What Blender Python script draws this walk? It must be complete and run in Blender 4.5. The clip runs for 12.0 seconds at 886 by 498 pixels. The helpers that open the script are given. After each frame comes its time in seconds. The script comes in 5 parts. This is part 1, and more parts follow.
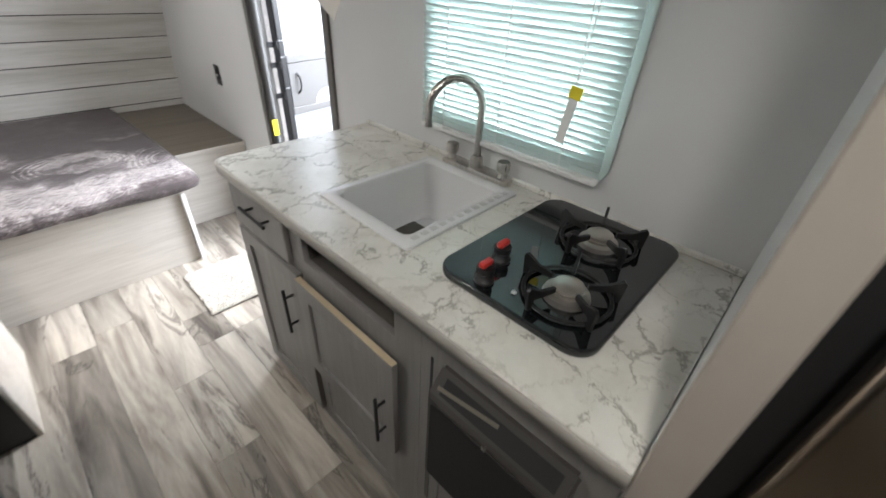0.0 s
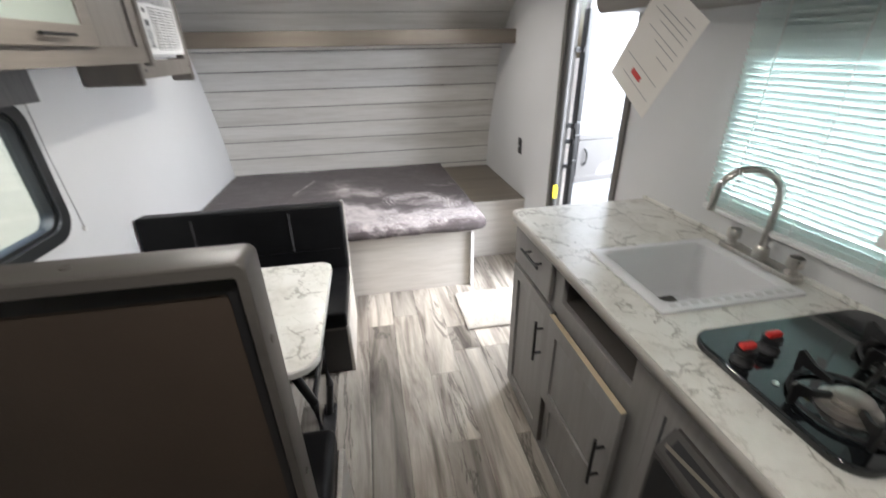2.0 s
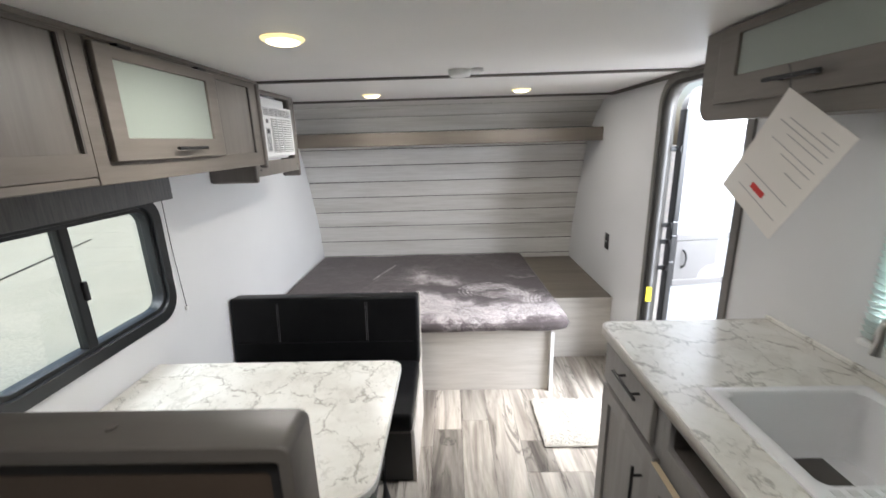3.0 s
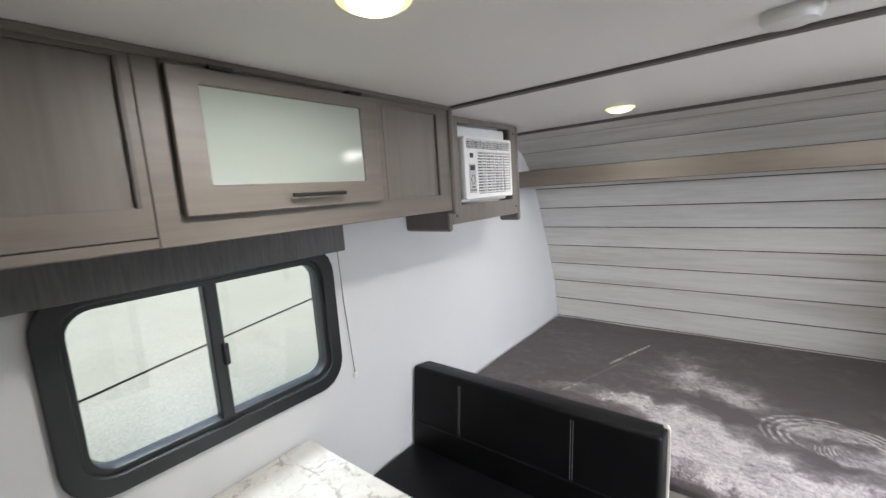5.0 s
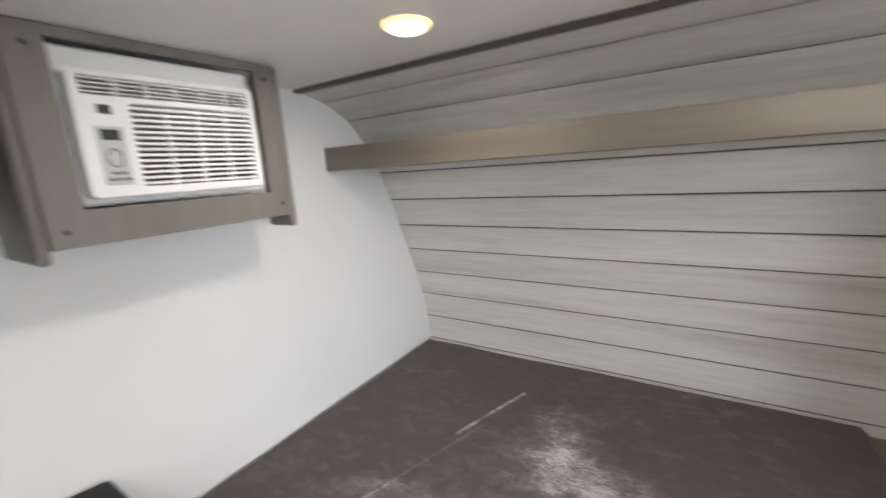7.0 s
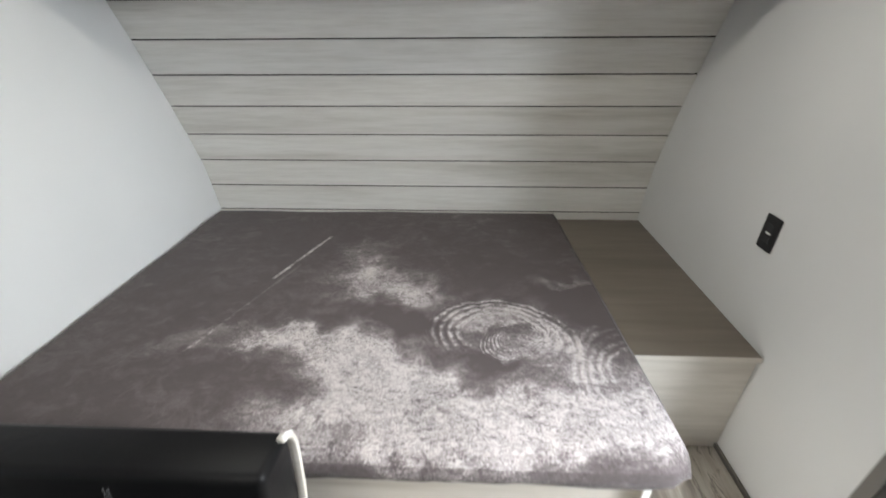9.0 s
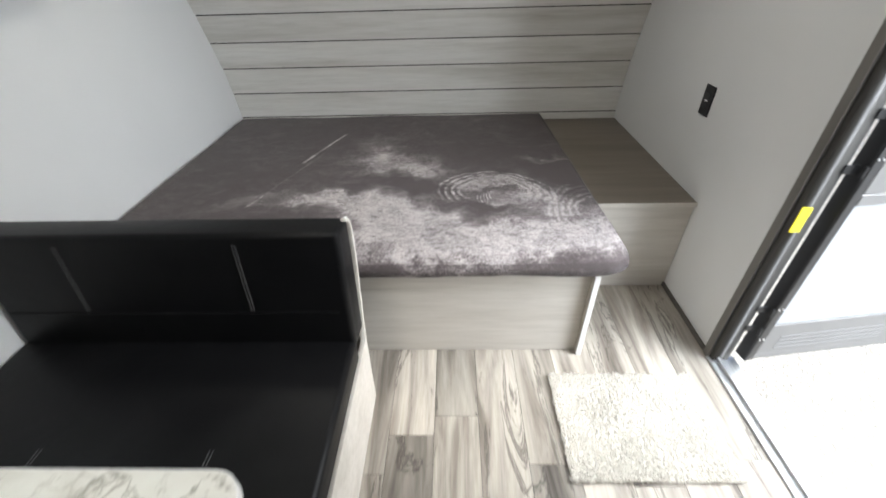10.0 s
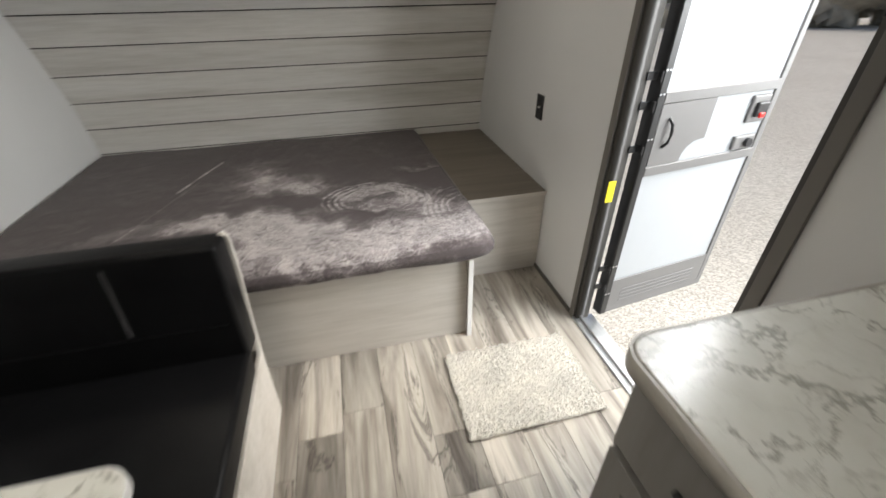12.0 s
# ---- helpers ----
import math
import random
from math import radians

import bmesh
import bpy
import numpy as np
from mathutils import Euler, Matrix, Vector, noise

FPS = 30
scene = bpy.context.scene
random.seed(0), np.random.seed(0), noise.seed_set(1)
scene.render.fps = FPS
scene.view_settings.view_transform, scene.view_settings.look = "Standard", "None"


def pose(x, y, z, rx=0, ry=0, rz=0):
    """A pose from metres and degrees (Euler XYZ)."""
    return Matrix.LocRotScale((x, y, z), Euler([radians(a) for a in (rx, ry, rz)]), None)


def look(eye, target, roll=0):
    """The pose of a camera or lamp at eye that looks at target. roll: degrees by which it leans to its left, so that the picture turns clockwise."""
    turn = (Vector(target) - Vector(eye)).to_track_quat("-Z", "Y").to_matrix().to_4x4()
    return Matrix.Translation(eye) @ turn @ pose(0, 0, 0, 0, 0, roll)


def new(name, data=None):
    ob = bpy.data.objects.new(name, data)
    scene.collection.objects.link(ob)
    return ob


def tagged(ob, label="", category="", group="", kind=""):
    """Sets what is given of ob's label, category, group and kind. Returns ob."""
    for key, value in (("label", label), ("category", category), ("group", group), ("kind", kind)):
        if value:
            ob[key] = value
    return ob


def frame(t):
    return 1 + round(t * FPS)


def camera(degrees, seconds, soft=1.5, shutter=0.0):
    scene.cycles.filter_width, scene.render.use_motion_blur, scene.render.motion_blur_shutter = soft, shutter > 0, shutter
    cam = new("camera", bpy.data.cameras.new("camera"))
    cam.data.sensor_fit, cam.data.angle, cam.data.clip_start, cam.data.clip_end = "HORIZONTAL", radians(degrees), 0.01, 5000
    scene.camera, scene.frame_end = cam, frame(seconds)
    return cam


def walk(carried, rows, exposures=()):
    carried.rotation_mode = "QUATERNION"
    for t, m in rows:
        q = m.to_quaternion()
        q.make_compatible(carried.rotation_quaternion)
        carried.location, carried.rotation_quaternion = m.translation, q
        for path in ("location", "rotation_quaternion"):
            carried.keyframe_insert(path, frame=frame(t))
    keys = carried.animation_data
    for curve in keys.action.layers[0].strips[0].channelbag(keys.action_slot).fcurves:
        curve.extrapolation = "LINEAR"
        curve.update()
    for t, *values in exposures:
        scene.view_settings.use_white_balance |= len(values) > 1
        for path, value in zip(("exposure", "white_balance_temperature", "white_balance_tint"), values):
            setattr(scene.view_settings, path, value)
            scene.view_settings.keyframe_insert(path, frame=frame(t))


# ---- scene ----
cam = camera(95.4, 12.0, soft=1.5, shutter=0.4)
PATH = [
    (0, (0.687, 0.86, 1.484), (1.912, 1.964, 0.351), 3.6),
    (0.5, (0.638, 0.747, 1.457), (1.68, 1.965, 0.261), 3.8),
    (1, (0.607, 0.705, 1.444), (1.428, 2.081, 0.247), 2.4),
    (1.5, (0.57, 0.701, 1.479), (1.139, 2.275, 0.384), -0.2),
    (2, (0.51, 0.701, 1.562), (0.817, 2.468, 0.677), -1.2),
    (2.5, (0.509, 0.731, 1.609), (0.633, 2.606, 0.925), -1.2),
    (2.7, (0.518, 0.755, 1.627), (0.568, 2.66, 1.019), -1.4),
    (4.3, (0.497, 1.297, 1.626), (-0.194, 3.143, 1.287), -2.7),
    (4.5, (0.511, 1.371, 1.616), (-0.384, 3.129, 1.284), -3.1),
    (5, (0.539, 1.614, 1.615), (-0.699, 3.159, 1.328), -3.9),
    (5.5, (0.489, 1.903, 1.61), (-0.791, 3.413, 1.32), -3.3),
    (6, (0.506, 2.247, 1.62), (-0.72, 3.804, 1.343), -3.1),
    (6.5, (0.595, 2.511, 1.628), (-0.672, 4.036, 1.365), -3.6),
    (7, (0.638, 2.752, 1.586), (-0.427, 4.398, 1.187), -3.9),
    (7.5, (0.641, 2.94, 1.529), (0.052, 4.775, 0.993), -3.2),
    (9.3, (0.658, 2.439, 1.449), (0.598, 4.15, 0.416), -0.9),
    (9.5, (0.669, 2.364, 1.422), (0.619, 4.054, 0.354), -1.3),
    (10, (0.629, 2.059, 1.392), (0.574, 3.666, 0.202), -1.7),
    (10.5, (0.621, 1.884, 1.377), (0.564, 3.45, 0.135), -1.8),
    (11, (0.687, 1.694, 1.386), (0.652, 3.261, 0.143), -2.1),
    (11.5, (0.726, 1.652, 1.414), (0.81, 3.263, 0.232), -1.6),
    (12, (0.718, 1.875, 1.396), (1.105, 3.497, 0.292), -0.8),
]
walk(cam, [(t, look(eye, target, roll)) for t, eye, target, roll in PATH], [(0.0, 1.0, 5950, 10), (2.5, 1.05, 6000, 11), (4.5, 0.95, 5900, 11), (6.0, 1.0, 6000, 13), (7.5, 1.0, 6280, 10), (9.5, 1.05, 5980, 6), (10.0, 0.72, 6000, 7), (10.5, 0.45, 6150, 8), (11.0, 0.17, 6450, 8), (12.0, 0.27, 6450, 8)])

# ---- world, sun, large lights ----
world = bpy.data.worlds.new("World")
scene.world = world
world.use_nodes = True
wn = world.node_tree
sky = wn.nodes.new("ShaderNodeTexSky")
sky.sky_type = "NISHITA"
sky.sun_disc = False
sky.sun_elevation = radians(40)
sky.sun_rotation = radians(95)
sky.dust_density = 4.0
wn.nodes["Background"].inputs[1].default_value = 0.12
wn.links.new(sky.outputs[0], wn.nodes["Background"].inputs[0])


def sun_lamp():
    d = bpy.data.lights.new("sun", "SUN")
    d.energy, d.angle, d.color = 1.3, radians(25), (1.0, 0.97, 0.93)
    ob = new("sun", d)
    # from the door side of the trailer, hazy
    ob.matrix_world = look((8.0, 2.2, 6.6), (0.9, 2.85, 0.3))


def opening_light(name, loc, target, w, h, energy, color):
    d = bpy.data.lights.new(name, "AREA")
    d.shape, d.size, d.size_y, d.energy, d.color = "RECTANGLE", w, h, energy, color
    ob = new(name, d)
    ob.matrix_world = look(loc, target)


sun_lamp()
opening_light("doorway_daylight", (2.15, 2.80, 2.28), (0.55, 2.75, 0.35), 0.65, 0.8, 38, (0.97, 0.99, 1.0))
opening_light("yard_daylight", (3.35, 2.45, 1.65), (0.0, 2.90, 0.9), 1.1, 1.6, 44, (0.97, 0.985, 1.0))
opening_light("open_yard_daylight", (5.0, -0.35, 2.1), (0.9, 3.60, 0.6), 4.0, 1.6, 280, (0.97, 0.985, 1.0))
opening_light("window_daylight", (-1.25, 2.12, 1.98), (0.25, 2.12, 0.72), 0.85, 0.6, 12.5, (0.97, 1.0, 0.98))
opening_light("kitchen_window_daylight", (1.80, 1.54, 1.31), (1.0, 1.54, 1.15), 0.58, 0.42, 0.5, (0.93, 1.0, 0.98))


# ---- materials ----
def node_mat(name):
    m = bpy.data.materials.new(name)
    m.use_nodes = True
    nt = m.node_tree
    return m, nt, nt.nodes["Principled BSDF"]


def coords(nt, scale=(1, 1, 1), vary=0.0):
    """World place, stretched; vary shifts it from piece to piece."""
    g = nt.nodes.new("ShaderNodeNewGeometry")
    mp = nt.nodes.new("ShaderNodeMapping")
    mp.inputs["Scale"].default_value = scale
    nt.links.new(g.outputs["Position"], mp.inputs["Vector"])
    if vary:
        o = nt.nodes.new("ShaderNodeObjectInfo")
        k = nt.nodes.new("ShaderNodeMath")
        k.operation = "MULTIPLY"
        k.inputs[1].default_value = vary
        nt.links.new(o.outputs["Random"], k.inputs[0])
        nt.links.new(k.outputs[0], mp.inputs["Location"])
    return mp.outputs[0]


def noise_tex(nt, vec, scale, detail=4, rough=0.55, distort=0.0):
    n = nt.nodes.new("ShaderNodeTexNoise")
    n.inputs["Scale"].default_value = scale
    n.inputs["Detail"].default_value = detail
    n.inputs["Roughness"].default_value = rough
    n.inputs["Distortion"].default_value = distort
    nt.links.new(vec, n.inputs["Vector"])
    return n.outputs[0]


def ramp(nt, fac, stops):
    r = nt.nodes.new("ShaderNodeValToRGB")
    while len(r.color_ramp.elements) < len(stops):
        r.color_ramp.elements.new(0.5)
    for e, (p, c) in zip(r.color_ramp.elements, stops):
        e.position = p
        e.color = (*c, 1) if len(c) == 3 else c
    nt.links.new(fac, r.inputs[0])
    return r.outputs[0]


def mix(nt, kind, fac, a, b):
    x = nt.nodes.new("ShaderNodeMix")
    x.data_type, x.blend_type = "RGBA", kind
    if isinstance(fac, (int, float)):
        x.inputs[0].default_value = fac
    else:
        nt.links.new(fac, x.inputs[0])
    for s, v in ((6, a), (7, b)):
        if isinstance(v, tuple):
            x.inputs[s].default_value = (*v, 1)
        else:
            nt.links.new(v, x.inputs[s])
    return x.outputs[2]


def calc(nt, op, a, b=0.0):
    m = nt.nodes.new("ShaderNodeMath")
    m.operation = op
    for i, v in enumerate((a, b)):
        if isinstance(v, (int, float)):
            m.inputs[i].default_value = v
        else:
            nt.links.new(v, m.inputs[i])
    return m.outputs[0]


def bump(nt, p, height, strength, dist=0.01):
    b = nt.nodes.new("ShaderNodeBump")
    b.inputs["Strength"].default_value = strength
    b.inputs["Distance"].default_value = dist
    nt.links.new(height, b.inputs["Height"])
    nt.links.new(b.outputs[0], p.inputs["Normal"])


def plain(name, color, rough=0.5, metal=0.0, vary=0.12, scale=25.0, relief=0.05, coat=0.0):
    """A painted, moulded or metal surface with slight mottling and relief."""
    m, nt, p = node_mat(name)
    v = coords(nt)
    big = noise_tex(nt, v, scale * 0.12, 3)
    fine = noise_tex(nt, v, scale * 6, 3)
    lo = tuple(c * (1 - vary) for c in color)
    hi = tuple(min(1, c * (1 + vary)) for c in color)
    c = ramp(nt, big, [(0.3, lo), (0.7, hi)])
    nt.links.new(c, p.inputs["Base Color"])
    r = calc(nt, "ADD", calc(nt, "MULTIPLY", fine, 0.12), rough - 0.06)
    nt.links.new(r, p.inputs["Roughness"])
    p.inputs["Metallic"].default_value = metal
    p.inputs["Coat Weight"].default_value = coat
    bump(nt, p, fine, relief, 0.002)
    return m


def wood(name, dark, mid, light, along="x", rough=0.5, freq=14.0, vary=6.0, piece=0.12):
    """Printed wood-grain laminate with the grain along one axis."""
    m, nt, p = node_mat(name)
    s = {"x": (0.07, 1, 1), "y": (1, 0.07, 1), "z": (1, 1, 0.07)}[along]
    v = coords(nt, s, vary)
    g1 = noise_tex(nt, v, freq, 6, 0.6, 0.4)
    g2 = noise_tex(nt, v, freq * 6, 4, 0.7)
    c = ramp(nt, g1, [(0.28, dark), (0.47, mid), (0.72, light)])
    c = mix(nt, "MULTIPLY", 0.35, c, ramp(nt, g2, [(0.3, (0.62, 0.6, 0.57)), (0.6, (1, 1, 1))]))
    if piece:
        o = nt.nodes.new("ShaderNodeObjectInfo")
        c = mix(nt, "MULTIPLY", 1.0, c, ramp(nt, o.outputs["Random"], [(0.0, (1 - piece,) * 3), (1.0, (1.0, 1.0, 1.0))]))
    nt.links.new(c, p.inputs["Base Color"])
    p.inputs["Roughness"].default_value = rough
    bump(nt, p, g2, 0.08, 0.002)
    return m


def floor_wood(name):
    """Grey-brown vinyl planks: broad tone per plank, streaks, cracks and knots."""
    m, nt, p = node_mat(name)
    v = coords(nt, (1, 0.11, 1), 9.0)
    g = noise_tex(nt, v, 10, 6, 0.58, 0.7)
    f = noise_tex(nt, v, 85, 4, 0.7)
    c = ramp(nt, g, [(0.27, (0.075, 0.063, 0.052)), (0.40, (0.21, 0.185, 0.16)), (0.55, (0.42, 0.385, 0.34)), (0.75, (0.60, 0.56, 0.50))])
    c = mix(nt, "MULTIPLY", 0.35, c, ramp(nt, f, [(0.3, (0.6, 0.57, 0.53)), (0.6, (1, 1, 1))]))
    crack = noise_tex(nt, coords(nt, (1, 0.16, 1), 5.0), 7, 8, 0.7, 1.6)
    band = calc(nt, "ABSOLUTE", calc(nt, "SUBTRACT", crack, 0.40))
    c = mix(nt, "MIX", ramp(nt, band, [(0.0, (0.8,) * 3), (0.03, (0, 0, 0))]), c, (0.06, 0.05, 0.042))
    o = nt.nodes.new("ShaderNodeObjectInfo")
    c = mix(nt, "MULTIPLY", 1.0, c, o.outputs["Color"])
    nt.links.new(c, p.inputs["Base Color"])
    nt.links.new(calc(nt, "ADD", calc(nt, "MULTIPLY", f, 0.2), 0.32), p.inputs["Roughness"])
    bump(nt, p, f, 0.12, 0.002)
    return m


def marble(name):
    """Off-white laminate with taupe-grey marble veins."""
    m, nt, p = node_mat(name)
    v = coords(nt)
    cloudy = noise_tex(nt, v, 6.0, 5, 0.6, 0.3)
    patch = noise_tex(nt, v, 15.0, 4, 0.6, 0.4)
    wob = nt.nodes.new("ShaderNodeTexNoise")
    wob.inputs["Scale"].default_value = 9.0
    wob.inputs["Detail"].default_value = 6.0
    wob.inputs["Roughness"].default_value = 0.68
    nt.links.new(v, wob.inputs["Vector"])
    warped = mix(nt, "LINEAR_LIGHT", 0.085, v, wob.outputs["Color"])
    c = ramp(nt, cloudy, [(0.3, (0.58, 0.56, 0.51)), (0.5, (0.70, 0.685, 0.635)), (0.75, (0.78, 0.77, 0.73))])
    for scale, wide, dark, share in ((5.2, 0.060, (0.27, 0.255, 0.22), 0.80), (11.0, 0.075, (0.36, 0.34, 0.30), 0.42)):
        vor = nt.nodes.new("ShaderNodeTexVoronoi")
        vor.feature = "DISTANCE_TO_EDGE"
        vor.inputs["Scale"].default_value = scale
        nt.links.new(warped, vor.inputs["Vector"])
        thick = calc(nt, "MULTIPLY", ramp(nt, patch, [(0.40, (0, 0, 0)), (0.68, (1, 1, 1))]), wide)
        edge = calc(nt, "SUBTRACT", 1.0, calc(nt, "DIVIDE", vor.outputs["Distance"], calc(nt, "ADD", thick, 0.002)))
        c = mix(nt, "MIX", calc(nt, "MULTIPLY", calc(nt, "MAXIMUM", edge, 0.0), share), c, dark)
    blot = ramp(nt, noise_tex(nt, v, 24, 4, 0.6, 0.8), [(0.66, (0, 0, 0)), (0.71, (0.75,) * 3)])
    c = mix(nt, "MIX", blot, c, (0.36, 0.34, 0.30))
    nt.links.new(c, p.inputs["Base Color"])
    p.inputs["Roughness"].default_value = 0.24
    bump(nt, p, noise_tex(nt, v, 260, 2), 0.03, 0.001)
    return m


# strokes in the pile: centre, half-lengths, turn in degrees, weight
STROKES = (
    (0.20, 4.22, 0.10, 0.09, 0, 0.30), (0.33, 3.95, 0.22, 0.13, -12, 0.55), (0.50, 3.86, 0.12, 0.05, -10, 0.35),
    (0.07, 3.60, 0.17, 0.06, 5, 0.62), (0.36, 3.50, 0.20, 0.13, -35, 0.75), (0.52, 3.33, 0.34, 0.12, -30, 0.80),
    (0.30, 3.25, 0.30, 0.12, 0, 0.45), (0.80, 3.28, 0.40, 0.11, 0, 0.50), (1.12, 3.40, 0.17, 0.20, 30, 0.42),
    (-0.29, 3.57, 0.17, 0.05, 25, 0.30), (1.08, 3.97, 0.14, 0.025, 0, 0.34), (0.74, 3.72, 0.16, 0.05, 10, 0.35),
    (0.84, 3.62, 0.21, 0.14, 0, 0.42), (1.05, 3.30, 0.24, 0.09, 0, 0.30), (0.24, 4.06, 0.12, 0.10, 30, 0.25),
    (0.47, 3.70, 0.17, 0.05, -22, -0.60), (0.78, 3.50, 0.12, 0.035, 0, -0.35), (0.80, 3.66, 0.08, 0.03, 15, -0.30), (1.16, 3.78, 0.12, 0.14, 0, -0.45),
)


def plush(name, shift=0.0):
    """Short-pile mauve-grey plush, brushed light and dark in strokes; a negative shift darkens it."""
    m, nt, p = node_mat(name)
    v = coords(nt)
    sep = nt.nodes.new("ShaderNodeSeparateXYZ")
    nt.links.new(v, sep.inputs[0])
    n1 = noise_tex(nt, v, 4.5, 6, 0.6, 0.9)
    n2 = noise_tex(nt, coords(nt, (1, 1.5, 1)), 11, 6, 0.7, 1.0)
    fine = noise_tex(nt, coords(nt, (1, 1.9, 1.5)), 52, 5, 0.75, 1.6)
    b1 = noise_tex(nt, v, 6.5, 2, 0.5)
    b2 = noise_tex(nt, coords(nt, (1.3, 1, 2)), 7.5, 2, 0.5)
    wx = calc(nt, "ADD", sep.outputs[0], calc(nt, "MULTIPLY", calc(nt, "SUBTRACT", b1, 0.5), 0.22))
    wy = calc(nt, "ADD", sep.outputs[1], calc(nt, "MULTIPLY", calc(nt, "SUBTRACT", b2, 0.5), 0.22))

    def along(x, y, turn):
        c, s = math.cos(radians(turn)), math.sin(radians(turn))
        dx, dy = calc(nt, "SUBTRACT", wx, x), calc(nt, "SUBTRACT", wy, y)
        u = calc(nt, "ADD", calc(nt, "MULTIPLY", dx, c), calc(nt, "MULTIPLY", dy, s))
        w = calc(nt, "SUBTRACT", calc(nt, "MULTIPLY", dy, c), calc(nt, "MULTIPLY", dx, s))
        return u, w

    total = None
    for x, y, a, b, turn, weight in STROKES:
        u, w = along(x, y, turn)
        r = calc(nt, "ADD", calc(nt, "POWER", calc(nt, "ABSOLUTE", calc(nt, "DIVIDE", u, a)), 2), calc(nt, "POWER", calc(nt, "ABSOLUTE", calc(nt, "DIVIDE", w, b)), 2))
        g = calc(nt, "MULTIPLY", calc(nt, "DIVIDE", 1.0, calc(nt, "ADD", 1.0, calc(nt, "POWER", r, 2.5))), weight)
        total = g if total is None else calc(nt, "ADD", total, g)
    # arcs left by a circling brush
    for x, y, a, b, turn, lo, hi, weight, low in ((0.81, 3.63, 0.25, 0.205, -6, 0.52, 1.05, 0.80, -0.35), (0.86, 3.62, 0.13, 0.09, 20, 0.5, 1.1, 0.45, -2.0), (1.24, 3.46, 0.24, 0.26, 0, 0.40, 1.0, 0.40, -0.6)):
        u = calc(nt, "ADD", calc(nt, "SUBTRACT", sep.outputs[0], x), calc(nt, "MULTIPLY", calc(nt, "SUBTRACT", b1, 0.5), 0.05))
        w = calc(nt, "ADD", calc(nt, "SUBTRACT", sep.outputs[1], y), calc(nt, "ADD", calc(nt, "MULTIPLY", calc(nt, "SUBTRACT", b2, 0.5), 0.05), calc(nt, "MULTIPLY", u, -math.tan(radians(turn)))))
        u2, w2 = calc(nt, "DIVIDE", u, a), calc(nt, "DIVIDE", w, b)
        r = calc(nt, "SQRT", calc(nt, "ADD", calc(nt, "MULTIPLY", u2, u2), calc(nt, "MULTIPLY", w2, w2)))
        rings = calc(nt, "ADD", calc(nt, "MULTIPLY", calc(nt, "SINE", calc(nt, "MULTIPLY", calc(nt, "ADD", r, calc(nt, "MULTIPLY", fine, 0.06)), 52.0)), 0.5), 0.40)
        band = calc(nt, "MULTIPLY", calc(nt, "GREATER_THAN", r, lo), calc(nt, "MULTIPLY", calc(nt, "LESS_THAN", r, hi), ramp(nt, calc(nt, "ADD", calc(nt, "SUBTRACT", w2, low), 0.3), [(0.1, (0, 0, 0)), (0.5, (1, 1, 1))])))
        total = calc(nt, "ADD", total, calc(nt, "MULTIPLY", calc(nt, "MULTIPLY", rings, band), calc(nt, "MULTIPLY", ramp(nt, n2, [(0.38, (0.1,) * 3), (0.6, (1, 1, 1))]), weight)))
    # two straight scratches towards the wall
    for x, y, half, thin, weight in ((-0.07, 4.16, 0.21, 0.008, 1.1), (-0.16, 3.80, 0.30, 0.006, 0.30)):
        c, k = math.cos(radians(71.7)), math.sin(radians(71.7))
        dx, dy = calc(nt, "SUBTRACT", sep.outputs[0], x), calc(nt, "SUBTRACT", sep.outputs[1], y)
        u = calc(nt, "ADD", calc(nt, "MULTIPLY", dx, c), calc(nt, "MULTIPLY", dy, k))
        w = calc(nt, "SUBTRACT", calc(nt, "MULTIPLY", dy, c), calc(nt, "MULTIPLY", dx, k))
        line = calc(nt, "MULTIPLY", calc(nt, "LESS_THAN", calc(nt, "ABSOLUTE", calc(nt, "ADD", w, calc(nt, "MULTIPLY", u, 0.02))), thin), calc(nt, "LESS_THAN", calc(nt, "ABSOLUTE", u), half))
        total = calc(nt, "ADD", total, calc(nt, "MULTIPLY", calc(nt, "MULTIPLY", line, n2), weight))
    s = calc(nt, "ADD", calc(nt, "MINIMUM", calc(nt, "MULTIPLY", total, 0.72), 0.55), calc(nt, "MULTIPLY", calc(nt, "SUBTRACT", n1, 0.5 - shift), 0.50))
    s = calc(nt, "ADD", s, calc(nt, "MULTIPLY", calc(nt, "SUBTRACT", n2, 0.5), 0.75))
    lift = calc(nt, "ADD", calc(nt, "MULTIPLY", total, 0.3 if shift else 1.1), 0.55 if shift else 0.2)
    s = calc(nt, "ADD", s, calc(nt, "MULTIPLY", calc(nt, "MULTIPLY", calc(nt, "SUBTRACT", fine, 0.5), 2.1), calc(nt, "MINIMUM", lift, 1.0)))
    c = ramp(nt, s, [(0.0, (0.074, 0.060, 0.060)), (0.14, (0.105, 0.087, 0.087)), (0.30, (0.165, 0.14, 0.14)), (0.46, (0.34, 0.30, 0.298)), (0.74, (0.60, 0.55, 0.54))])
    nt.links.new(c, p.inputs["Base Color"])
    p.inputs["Roughness"].default_value = 0.95
    p.inputs["Sheen Weight"].default_value = 0.12
    p.inputs["Sheen Roughness"].default_value = 0.4
    bump(nt, p, calc(nt, "MULTIPLY", calc(nt, "ADD", fine, calc(nt, "MULTIPLY", n2, 0.8)), calc(nt, "MAXIMUM", lift, 0.1)), 0.8, 0.010)
    return m


